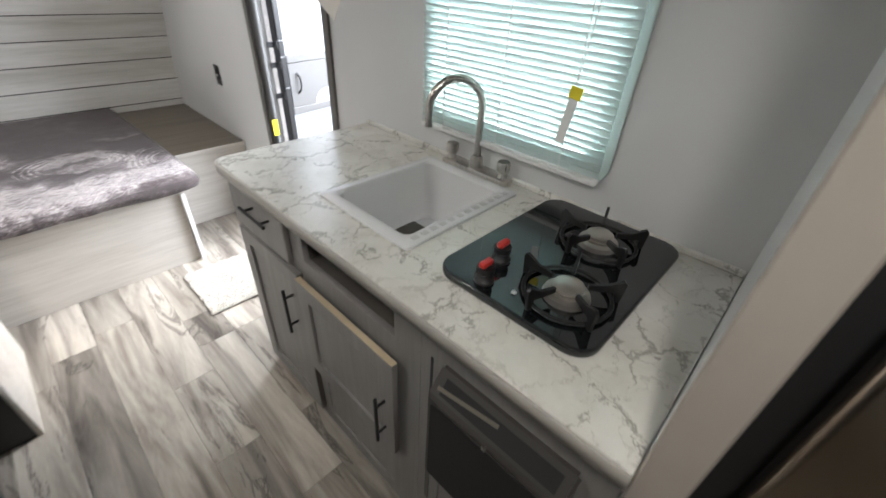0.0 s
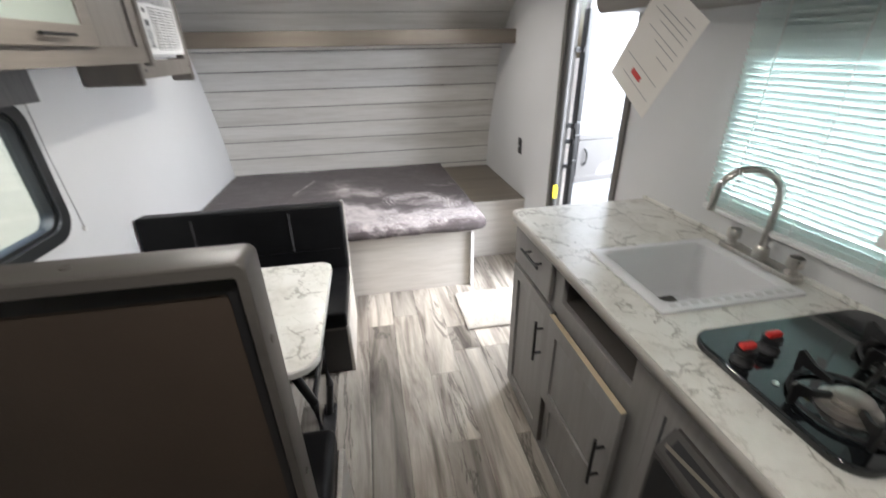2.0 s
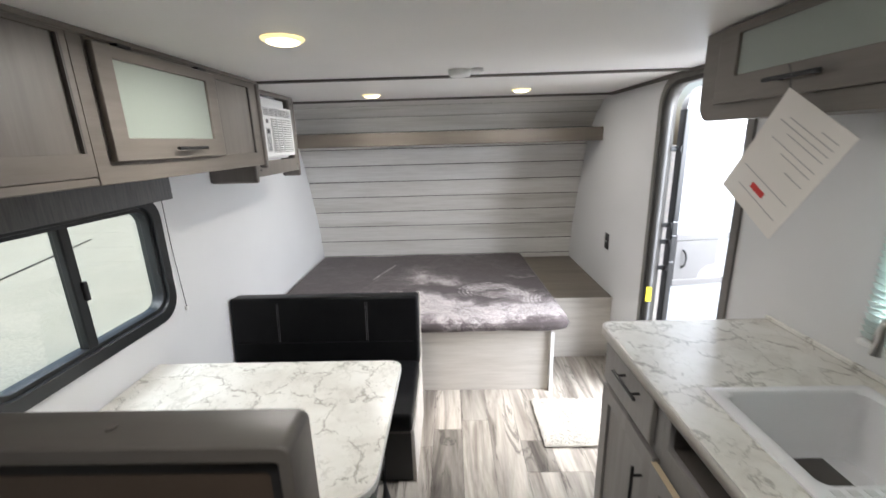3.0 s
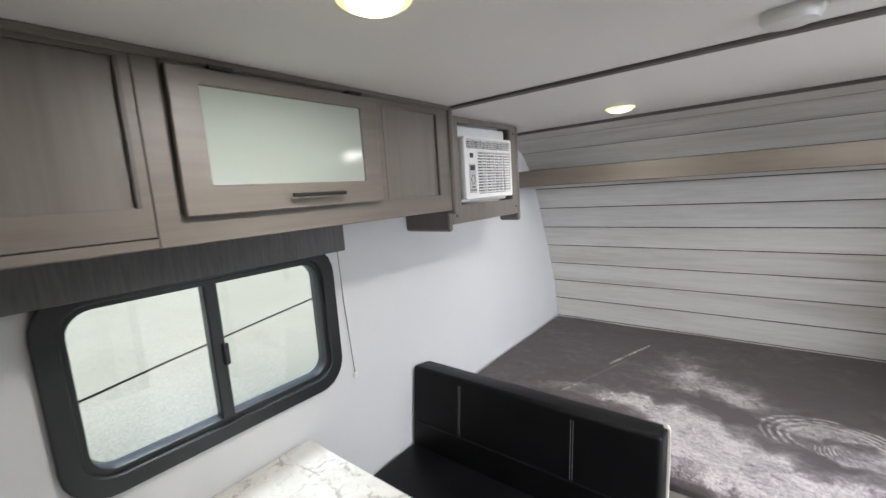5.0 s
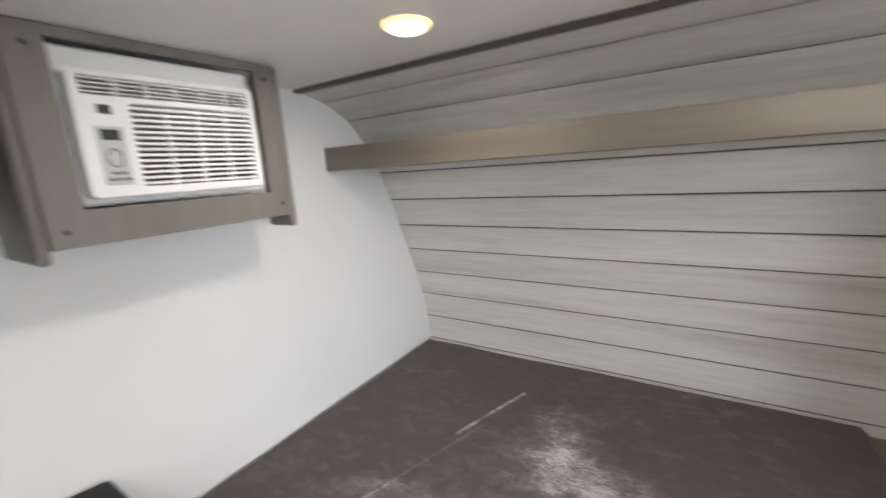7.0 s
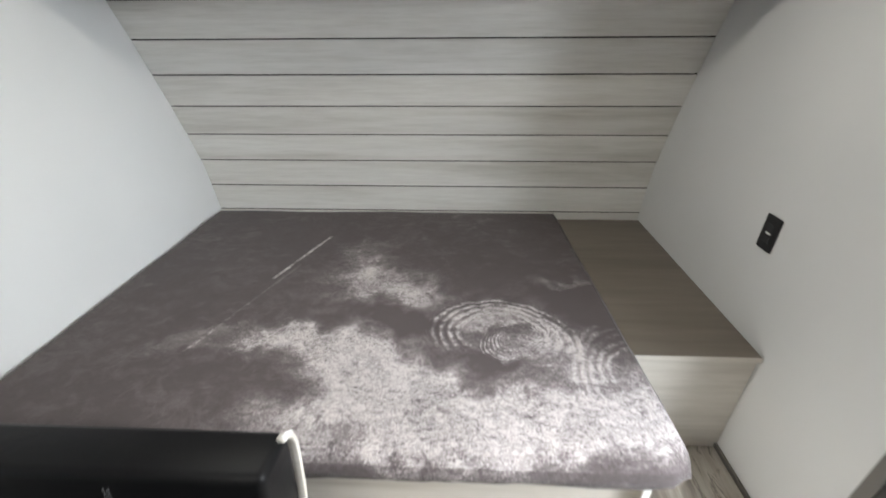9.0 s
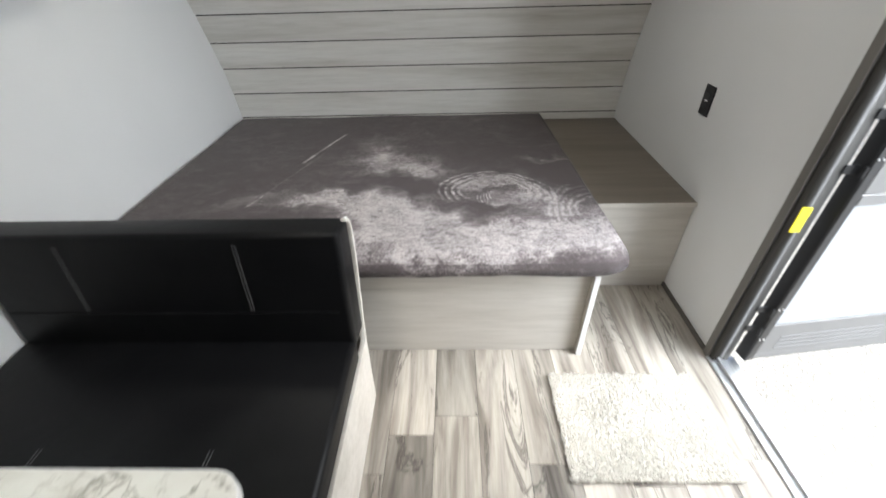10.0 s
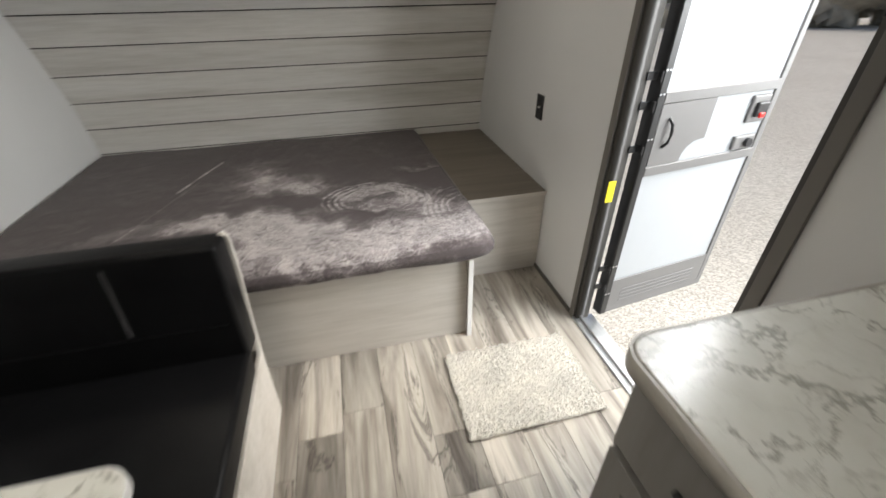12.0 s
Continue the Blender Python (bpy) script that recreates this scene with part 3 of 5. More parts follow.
def door_leaf():
    y, x0, x1, z0, z1 = 3.135, 1.794, 2.452, 0.03, 1.88
    d = thing("door_1", (x0, y, z0), "grey and white entry door standing open outwards", "door", "", "structure")
    d.rotation_euler.z = radians(7.5)
    part("edge_frame", plate("xz", [rounded(x0, x1, z0, z1, (0.01, 0.01, 0.12, 0.12)), rounded(x0 + 0.035, x1 - 0.03, z0 + 0.03, z1 - 0.035, (0.01, 0.01, 0.09, 0.09))], y - 0.012, y + 0.034, 0.003), DOORGREY, d)
    part("core", plate("xz", [rounded(x0 + 0.03, x1 - 0.025, z0 + 0.025, z1 - 0.03, (0.01, 0.01, 0.09, 0.09))], y - 0.004, y + 0.028), DOORWHITE, d, "white fibreglass door skin")
    part("kick_panel", box(x0 + 0.034, x1 - 0.029, y - 0.011, y - 0.003, z0 + 0.02, 0.225, 0.002), DOORGREY, d)
    for i in range(4):
        part("groove", box(x0 + 0.10, x1 - 0.10, y - 0.0135, y - 0.010, 0.085 + i * 0.022, 0.092 + i * 0.022, 0.001), DOORGREY, d)
    part("lower_rail", box(x0 + 0.034, x1 - 0.029, y - 0.016, y - 0.003, 0.745, 0.785, 0.003), DOORGREY, d)
    part("upper_rail", box(x0 + 0.034, x1 - 0.029, y - 0.016, y - 0.003, 1.025, 1.065, 0.003), DOORGREY, d)
    notch = [(x0 + 0.038, 0.787), (x0 + 0.20, 0.787)] + [(x0 + 0.20 + 0.08 * (1 - math.cos(t)), 0.787 + 0.08 * math.sin(t)) for t in (0.4, 0.8, 1.2, 1.57)] + [(x0 + 0.305, 0.867), (x0 + 0.305, 1.023), (x0 + 0.038, 1.023)]
    p = part("screen_slide", plate("xz", [notch], y - 0.014, y - 0.004, 0.001), DOORGREY, d, "grey sliding screen-door panel")
    grip = [(x0 + 0.085, y - 0.015, 0.86), (x0 + 0.092, y - 0.03, 0.88), (x0 + 0.097, y - 0.032, 0.915), (x0 + 0.092, y - 0.03, 0.95), (x0 + 0.085, y - 0.015, 0.97)]
    part("pull", tube(grip, 0.006, 8), BLACK, p, "slim curved pull")
    lk = part("lock_plate", box(x1 - 0.145, x1 - 0.045, y - 0.018, y - 0.003, 0.90, 1.01, 0.008, 2), DOORGREY, d)
    part("latch", box(x1 - 0.125, x1 - 0.06, y - 0.032, y - 0.017, 0.925, 0.985, 0.006, 2), BLACK, lk, "black paddle latch")
    part("lock_knob", box(x1 - 0.112, x1 - 0.085, y - 0.042, y - 0.031, 0.925, 0.945, 0.003), RED, lk, "red lock knob")
    h = part("grab_lever", box(x1 - 0.17, x1 - 0.05, y - 0.020, y - 0.003, 0.79, 0.85, 0.012, 2), DOORGREY, d)
    part("deadbolt", tube([(x1 - 0.10, y - 0.035, 0.82), (x1 - 0.10, y - 0.018, 0.82)], 0.018, 14), BLACK, h)
    for z in (0.16, 0.32, 0.90, 1.06, 1.14):
        for k in (0, 0.016):
            part("screw", tube([(x0 + 0.004 + k, y - 0.0205, z), (x0 + 0.004 + k, y - 0.0175, z)], 0.0035, 8), ALU, d)
    part("hinge_rail", box(x0 - 0.004, x0 + 0.034, y - 0.018, y + 0.036, z0, z1 - 0.12, 0.005), BLACK, d, "black hinge-side edge strip")


doorway()
door_leaf()


# ---- outlet ----
def outlet():
    d = thing("wall_outlet", (XR, 3.79, 0.86), "small black wall outlet beside the door", "outlet")
    part("cover", box(XR - 0.007, XR - 0.0005, 3.755, 3.825, 0.805, 0.925, 0.003, 2), BLACK, d)
    for z in (0.845, 0.885):
        part("socket", box(XR - 0.0095, XR - 0.006, 3.775, 3.805, z - 0.013, z + 0.013, 0.003), VENT, d)
    part("label_strip", box(XR - 0.0098, XR - 0.0065, 3.780, 3.800, 0.862, 0.868, 0.0), WHITE, d)


outlet()


# ---- dinette window ----
def side_window():
    w = thing("window_1", (XL, 2.125, 0.9), "black-framed sliding window with rounded corners", "window", "", "structure")
    part("window_frame", plate("yz", [rounded(1.705, 2.545, 0.885, 1.445, 0.11), rounded(1.755, 2.495, 0.935, 1.395, 0.07)], XL + 0.0005, XL + 0.020, 0.005), RUBBER, w)
    part("window_liner", plate("yz", [rounded(1.738, 2.512, 0.918, 1.412, 0.082), rounded(1.770, 2.480, 0.950, 1.380, 0.06)], XL - 0.05, XL + 0.004, 0.002), RUBBER, w)
    part("divider", box(XL - 0.035, XL + 0.006, 2.085, 2.125, 0.945, 1.385, 0.004), RUBBER, w)
    part("latch", box(XL + 0.004, XL + 0.018, 2.112, 2.130, 1.12, 1.19, 0.003), BLACK, w)
    for y0, y1, x in ((1.765, 2.10, -0.02), (2.11, 2.485, -0.032)):
        p = part("pane", box(XL + x, XL + x + 0.004, y0, y1, 0.945, 1.385, 0), PANE, w)
        p.visible_shadow = False
    v = thing("window_valance", (XL, 2.0, 1.42), "grey cloth roller-shade valance over the window", "valance")
    part("fascia", box(-0.712, -0.704, 1.55, 2.572, 1.415, 1.532, 0.002), VALANCE, v)
    part("end_board", box(XL, -0.712, 2.558, 2.572, 1.415, 1.532, 0.002), VALANCE, v)
    part("top_board", box(XL, -0.712, 1.55, 2.558, 1.52, 1.532, 0.001), VALANCE, v)
    part("shade_roll", tube([(-0.742, 1.56, 1.475), (-0.742, 2.555, 1.475)], 0.022, 12), VALANCE, v)
    c = thing("pull_cord", (XL, 2.59, 0.9), "thin grey shade cord hanging on the wall", "cord")
    part("cord", tube([(XL + 0.014, 2.575, 1.42), (XL + 0.008, 2.585, 1.2), (XL + 0.008, 2.605, 0.885)], 0.0016, 6), THREAD, c)
    part("cord_clip", box(XL, XL + 0.014, 2.597, 2.614, 0.872, 0.892, 0.003), WHITE, c)


side_window()


# ---- wall cabinets, window side ----
def framed_door(u0, u1, v0, v1, border, x, face, inset, parent, name="door"):
    """A framed panel door facing +x at depth x, with a recessed centre."""
    d = part(name, plate("yz", [rounded(u0, u1, v0, v1, 0.002, 1), rounded(u0 + border, u1 - border, v0 + border, v1 - border, 0.002, 1)], x - 0.018, x, 0.002), face, parent)
    part("panel", box(x - 0.014, x - 0.008, u0 + border - 0.003, u1 - border + 0.003, v0 + border - 0.003, v1 - border + 0.003, 0), inset, d)
    return d


def bar_handle(a, b, out, r, parent, mat=BLACK):
    """A straight bar pull between a and b, standing off by out, on two posts."""
    a, b, out = Vector(a), Vector(b), Vector(out)
    k = (b - a).normalized() * (b - a).length * 0.18
    bm = tube([a + out, b + out], r, 10)
    for p in (a + k, b - k):
        tube([p, p + out], r * 0.8, 8, bm)
    return part("handle", bm, mat, parent, "dark bar handle", True)


def overhead_cabinets():
    x = -0.42
    c = thing("overhead_cabinet", (x, 2.2, 1.53), "taupe wood-grain overhead cabinet along the window wall", "cabinet", "overhead cabinets")
    part("body", box(XL + 0.001, x - 0.019, 1.93, 2.888, 1.56, ZC - 0.001, 0), TAUPE, c)
    part("bottom", box(XL + 0.001, x - 0.004, 1.0, 2.888, 1.535, 1.559, 0.003), TAUPE, c)
    part("face_frame", plate("yz", [[(1.895, 1.536), (2.888, 1.536), (2.888, ZC - 0.002), (1.895, ZC - 0.002)], [(1.95, 1.60), (2.48, 1.60), (2.48, 1.90), (1.95, 1.90)], [(2.545, 1.598), (2.825, 1.598), (2.825, 1.893), (2.545, 1.893)]], x - 0.018, x, 0.001), TAUPE, c)
    part("fixed_panel", box(x - 0.0185, x - 0.010, 2.54, 2.83, 1.59, 1.90, 0), TAUPE_V, c)
    # dark strips stand in for the shadow lines of the recessed panel
    for u in ((2.545, 2.550), (2.820, 2.825)):
        part("panel_shade_line", box(x - 0.011, x - 0.001, u[0], u[1], 1.598, 1.893, 0.0), EDGE, c)
    d = part("door", plate("yz", [rounded(1.945, 2.505, 1.595, 1.905, 0.003, 1), rounded(2.005, 2.443, 1.660, 1.870, 0.003, 1)], x + 0.001, x + 0.020, 0.003), TAUPE, c)
    part("glass", box(x + 0.006, x + 0.011, 2.002, 2.446, 1.657, 1.873, 0), FROST, d, "pale green frosted glass")
    bar_handle((x + 0.020, 2.18, 1.628), (x + 0.020, 2.34, 1.628), (0.024, 0, 0), 0.0055, d)
    for y in (2.03, 2.40):
        part("lid_hinge", box(x + 0.0005, x + 0.0225, y, y + 0.05, 1.906, 1.9135, 0), BLACK, c)
    part("crown_strip", box(x + 0.0005, x + 0.012, 1.0, 2.888, ZC - 0.016, ZC - 0.0005, 0.003), TAUPE, c)
    part("end_post", box(x - 0.03, x + 0.014, 2.889, 2.913, 1.52, ZC - 0.0005, 0.010, 3), TAUPE_V, c)
    part("side_edge", box(x + 0.0008, x + 0.0018, 1.938, 1.944, 1.60, 1.92, 0), EDGE, c)
    n = thing("overhead_cabinet", (x, 1.4, 1.53), "taupe overhead cabinet with a plain recessed panel door", "cabinet", "overhead cabinets")
    part("body", box(XL + 0.001, x - 0.019, 1.0, 1.925, 1.56, ZC - 0.001, 0), TAUPE, n)
    part("face_frame", plate("yz", [[(1.0, 1.560), (1.893, 1.560), (1.893, ZC - 0.002), (1.0, ZC - 0.002)], [(1.12, 1.62), (1.875, 1.62), (1.875, 1.905), (1.12, 1.905)]], x - 0.018, x, 0.001), TAUPE, n)
    part("panel", box(x - 0.0185, x - 0.010, 1.11, 1.88, 1.61, 1.91, 0), TAUPE_V, n)
    # dark strip for the recess shadow at this panel's end
    part("panel_shade_line", box(x - 0.011, x + 0.001, 1.868, 1.875, 1.62, 1.905, 0), EDGE, n)


def air_conditioner():
    x = -0.515
    f = thing("air_conditioner_cabinet", (x, 3.3, 1.44), "taupe box frame holding the window air conditioner", "cabinet")
    part("side_board", box(XL + 0.001, x + 0.004, 2.985, 3.012, 1.435, ZC - 0.001, 0.012, 2), TAUPE_V, f)
    part("side_board", box(XL + 0.14, x + 0.004, 3.612, 3.638, 1.425, ZC - 0.001, 0.012, 2), TAUPE_V, f)
    part("face", plate("yz", [[(3.013, 1.465), (3.611, 1.465), (3.611, ZC - 0.002), (3.013, ZC - 0.002)], [(3.085, 1.545), (3.555, 1.545), (3.555, 1.905), (3.085, 1.905)]], x - 0.02, x, 0.002), TAUPE_V, f)
    part("bottom", box(XL + 0.001, x - 0.021, 3.013, 3.611, 1.465, 1.48, 0), TAUPE, f)
    part("back", box(XL + 0.001, x - 0.021, 3.013, 3.611, 1.481, 1.485, 0), TAUPE, f)
    for y, z in ((3.045, 1.50), (3.59, 1.505), (3.05, 1.885), (3.585, 1.885)):
        part("screw", tube([(x - 0.002, y, z), (x + 0.002, y, z)], 0.006, 10), BLACK, f)
    a = thing("air_conditioner", (x, 3.3, 1.55), "white window air conditioner with louvred grille", "air conditioner")
    part("body", box(XL + 0.02, x - 0.032, 3.09, 3.545, 1.55, 1.900, 0.006), WHITE, a)
    g = part("front_panel", plate("yz", [rounded(3.098, 3.523, 1.566, 1.846, 0.014), rounded(3.205, 3.505, 1.588, 1.778, 0.004, 1), rounded(3.118, 3.505, 1.793, 1.832, 0.004, 1)], x - 0.03, x + 0.020, 0.004), WHITE, a)
    part("grille_back", box(x - 0.016, x - 0.012, 3.112, 3.51, 1.582, 1.838, 0), VENT, g, "dark recess behind the louvres")
    for i in range(14):
        z = 1.592 + i * 0.0134
        part("slat", box(x - 0.010, x + 0.016, 3.205, 3.505, z, z + 0.0060, 0), WHITE, g)
    for y in (3.28, 3.355, 3.43):
        part("rib", box(x - 0.006, x + 0.0172, y, y + 0.004, 1.588, 1.778, 0), WHITE, g)
    for i in range(4):
        z = 1.798 + i * 0.0095
        part("louvre", box(x - 0.004, x + 0.015, 3.118, 3.505, z, z + 0.0026, 0), WHITE, g)
    for i in range(1, 6):
        part("rib", box(x - 0.008, x + 0.0165, 3.118 + i * 0.0645, 3.122 + i * 0.0645, 1.793, 1.832, 0), WHITE, g)
    k = part("control_panel", box(x + 0.019, x + 0.022, 3.128, 3.182, 1.595, 1.725, 0.002), plain("control_grey", (0.46, 0.47, 0.46), 0.4), g, "grey control panel with small display")
    part("display", box(x + 0.0215, x + 0.0235, 3.136, 3.172, 1.695, 1.718, 0.0005), BLACK, k)
    dial = [(x + 0.0225, 3.155 + 0.014 * math.cos(t), 1.655 + 0.020 * math.sin(t)) for t in [2 * math.pi * i / 18 for i in range(18)]]
    part("button_ring", tube(dial, 0.0014, 5, None, True), VENT, k, "oval ring of buttons")
    for y, z in ((3.136, 1.604), (3.152, 1.604), (3.168, 1.604), (3.144, 1.618), (3.160, 1.618)):
        part("button", box(x + 0.0215, x + 0.0235, y, y + 0.010, z, z + 0.007, 0.001), VENT, k)
    part("badge", box(x + 0.0195, x + 0.0215, 3.140, 3.166, 1.752, 1.772, 0), VENT, g)


overhead_cabinets()
air_conditioner()


# ---- front shelf over the bed ----
def front_shelf():
    s = thing("front_shelf", (0.45, 4.03, 1.60), "long taupe shelf across the front wall above the bed", "shelf")
    part("fascia", box(XL + 0.001, XR - 0.001, 4.025, 4.043, 1.60, 1.70, 0.003), TAUPE_X, s)
    b = bmesh.new()
    pts = [(4.044, 1.602), (4.362, 1.602), (4.354, 1.617), (4.044, 1.617)]
    rows = [[b.verts.new((x, y, z)) for y, z in pts] for x in (XL + 0.001, XR - 0.001)]
    for i in range(4):
        b.faces.new((rows[0][i], rows[0][(i + 1) % 4], rows[1][(i + 1) % 4], rows[1][i]))
    b.faces.new(rows[0])
    b.faces.new(rows[1][::-1])
    part("board", b, TAUPE_X, s)


front_shelf()


# ---- ceiling fittings ----
def puck(loc, energy):
    x, y = loc
    d = thing("ceiling_light", (x, y, ZC), "round recessed ceiling light glowing warm white", "light", "ceiling lights")
    part("rim", lathe(x, y, [(0.062, ZC - 0.0005), (0.062, ZC - 0.004), (0.055, ZC - 0.009), (0.046, ZC - 0.009)]), LAMP_RIM, d, "rim with an added warm glow", True)
    part("diffuser", lathe(x, y, [(0.047, ZC - 0.0095), (0.044, ZC - 0.014), (0.03, ZC - 0.018), (0.008, ZC - 0.019)]), LAMP, d, "glowing warm diffuser", True)
    li = bpy.data.lights.new("ceiling_lamp", "AREA")
    li.shape, li.size, li.energy, li.color = "DISK", 0.115, energy, (1.0, 0.92, 0.80)
    ob = new("ceiling_lamp", li)
    ob.location = (x, y, ZC - 0.025)


# the last light is unseen and assumed, added to brighten the kitchen end
for at, watts in (((0.015, 3.62), 2.6), ((0.98, 3.56), 2.6), ((0.035, 2.11), 4.2), ((0.55, 0.72), 3.9)):
    puck(at, watts)


def detector():
    d = thing("smoke_detector", (0.57, 2.73, ZC), "small white smoke detector on the ceiling", "detector")
    part("base", lathe(0.57, 2.76, [(0.052, ZC - 0.0005), (0.052, ZC - 0.012), (0.045, ZC - 0.026), (0.02, ZC - 0.030)]), WHITE, d, "", True)
    part("bracket", box(0.62, 0.67, 2.70, 2.74, ZC - 0.02, ZC - 0.0005, 0.004), WHITE, d)


detector()


# ---- bed ----
def mattress():
    x0, x1, y0, y1, z0, z1 = XL + 0.004, 1.215, 3.165, 4.70, 0.452, 0.535
    b = bmesh.new()
    nx, ny = 90, 64

    def inset(x, y):
        # distance to the rim, which is softly rounded
        d = min(x - x0, x1 - x, y - y0, y1 - y)
        cx, cy, r = x1 - 0.09, y0 + 0.09, 0.09
        if x > cx and y < cy:
            d = min(d, r - math.hypot(x - cx, y - cy))
        return d
    grid = {}
    for i in range(nx + 1):
        for j in range(ny + 1):
            u, v = i / nx, j / ny
            x, y = x0 + (x1 - x0) * u, y0 + (y1 - y0) * v
            cx, cy, r = x1 - 0.09, y0 + 0.09, 0.09
            if x > cx and y < cy:
                m = max((x - cx) / r, (cy - y) / r)
                l = math.hypot((x - cx) / r, (cy - y) / r)
                if l > 0:
                    x, y = cx + (x - cx) * m / l, cy + (y - cy) * m / l
            d = max(0.0, inset(x, y))
            drop = 0.03 * (1 - min(1.0, d / 0.03)) ** 2
            wob = noise.noise((x * 2.5, y * 2.5, 0)) * 0.006 + noise.noise((x * 14, y * 14, 3)) * 0.0015
            grid[i, j] = b.verts.new((x, y, z1 - drop + wob))
    for i in range(nx):
        for j in range(ny):
            b.faces.new((grid[i, j], grid[i + 1, j], grid[i + 1, j + 1], grid[i, j + 1]))
    for v in b.verts:
        v.co.x += (0.052 * (1 - (v.co.y - y0) / (y1 - y0)) - 0.008) * max(0.0, v.co.x / x1)
    # the side band, gathered and sagging unevenly along the front
    rim = [(i, 0) for i in range(nx)] + [(nx, j) for j in range(ny)] + [(i, ny) for i in range(nx, 0, -1)] + [(0, j) for j in range(ny, 0, -1)]
    h = bmesh.new()
    prev = [h.verts.new(grid[k].co) for k in rim]
    for step in range(1, 7):
        ring = []
        for k in rim:
            top = grid[k].co
            f = step / 6
            z = top.z + (z0 + 0.012 * noise.noise((top.x * 5, top.y * 5, 7)) - top.z) * f
            bulge = 0.014 * math.sin(math.pi * min(f, 0.9)) + 0.004 * noise.noise((top.x * 22, top.y * 22, f * 4))
            ring.append(h.verts.new((top.x + (bulge if k[0] == nx else 0), top.y - (bulge if k[1] == 0 else 0), z)))
        for q in range(len(rim)):
            w = (q + 1) % len(rim)
            h.faces.new((prev[q], ring[q], ring[w], prev[w]))
        prev = ring
    h.faces.new(prev[::-1])
    d = thing("mattress", (0.2, 3.9, z0), "mattress in brushed mauve-grey plush on the bed platform", "mattress")
    part("cover", b, PLUSH, d, "plush top brushed in pale swirls", True)
    part("side_band", h, PLUSH_SHADED, d, "plush side band, shaded by a darker colour", True)


def bed_platform():
    d = thing("bed_platform", (0.2, 3.9, 0.0), "pale wood-grain bed platform under the mattress", "bed base")
    part("front_panel", box(0.20, 1.140, 3.205, 3.222, 0.0, 0.44, 0.001), CREAM, d)
    part("top", box(XL + 0.004, 1.19, 3.18, 4.70, 0.432, 0.448, 0.003), CREAM, d)
    e = part("end_panel", box(1.141, 1.158, 3.180, 4.70, 0.0, 0.431, 0.002), CREAM, d)
    part("edge_strip", box(1.139, 1.160, 3.175, 3.1795, 0.0, 0.431, 0.001), WHITE, e, "white edge banding")
    b = thing("side_locker", (1.4, 4.1, 0.0), "low taupe-topped locker box beside the bed", "locker")
    part("front", box(1.160, XR - 0.001, 3.615, 3.632, 0.0, 0.468, 0.001), CREAM, b)
    part("top", box(1.160, XR - 0.001, 3.605, 4.712, 0.469, 0.485, 0.002), TAUPE_X, b)
    part("edge_strip", box(1.160, XR - 0.001, 3.6005, 3.6045, 0.467, 0.486, 0.001), CREAM, b)


mattress()
bed_platform()


# ---- dinette ----
def cushion(x0, x1, y0, y1, z0, z1, r=0.025):
    return box(x0, x1, y0, y1, z0, z1, r, 4)


def stitch(points, parent):
    """A double row of light stitches along a line."""
    a, b = Vector(points[0]), Vector(points[1])
    side = Vector((0.0045, 0, 0))
    bm = bmesh.new()
    n = int((b - a).length / 0.009)
    for s in (-1, 1):
        for i in range(n):
            p, q = a.lerp(b, i / n) + side * s, a.lerp(b, (i + 0.7) / n) + side * s
            tube([p, q], 0.0011, 4, bm)
    part("stitching", bm, THREAD, parent, "pale double stitching")


def bench_forward():
    d = thing("dinette_bench", (-0.2, 2.75, 0.0), "dinette bench with black vinyl cushions, beside the bed", "bench", "dinette benches")
    part("front_board", box(XL + 0.003, 0.300, 2.455, 2.472, 0.0, 0.285, 0.001), CHAR, d)
    part("seat_board", box(XL + 0.003, 0.300, 2.440, 3.02, 0.286, 0.300, 0.001), EDGE, d)
    back_edge = [(2.985, 0.0), (2.992, 0.15), (3.005, 0.30), (3.035, 0.45), (3.066, 0.58), (3.080, 0.68), (3.082, 0.722), (3.074, 0.752), (3.058, 0.770), (3.040, 0.778)]
    inner_edge = [(3.036, 0.770), (3.050, 0.762), (3.064, 0.745), (3.070, 0.722), (3.068, 0.68), (3.054, 0.58), (3.023, 0.45), (2.990, 0.312), (2.45, 0.305)]
    s = part("end_panel", plate("yz", [[(2.450, 0.0)] + back_edge + inner_edge], 0.301, 0.319, 0.002), CREAM, d, "pale wood-grain end panel")
    part("edge_strip", tube([(0.313, y, z) for y, z in back_edge], 0.0036, 6), WHITE, s, "white edge banding", True)
    seat = part("seat_cushion", cushion(XL + 0.006, 0.312, 2.42, 2.925, 0.306, 0.402, 0.018), VINYL, d, "glossy black vinyl seat cushion", True)
    stitch([(-0.42, 2.44, 0.404), (-0.42, 2.56, 0.404)], seat)
    stitch([(0.02, 2.44, 0.404), (0.02, 2.56, 0.404)], seat)
    m = pose(0, 2.925, 0.40, -7, 0, 0)
    bm = moved(cushion(XL + 0.006, 0.314, -0.02, 0.096, -0.03, 0.385, 0.018), m)
    back = part("back_cushion", bm, VINYL, d, "black vinyl back cushion with rounded edges", True)
    part("pleat", tube([m @ Vector((XL + 0.03, -0.021, 0.12)), m @ Vector((0.28, -0.021, 0.12))], 0.003, 6), VINYL, back)
    for x in (-0.49, 0.02):
        stitch([m @ Vector((x, -0.022, 0.13)), m @ Vector((x, -0.022, 0.355))], back)
    k = part("drawer_pull", box(-0.03, 0.10, 2.445, 2.456, 0.215, 0.245, 0.006, 2), BLACK, d, "black finger pull")
    part("toe_bolt", box(-0.06, -0.02, 2.44, 2.454, 0.01, 0.03, 0.003), BLACK, d)


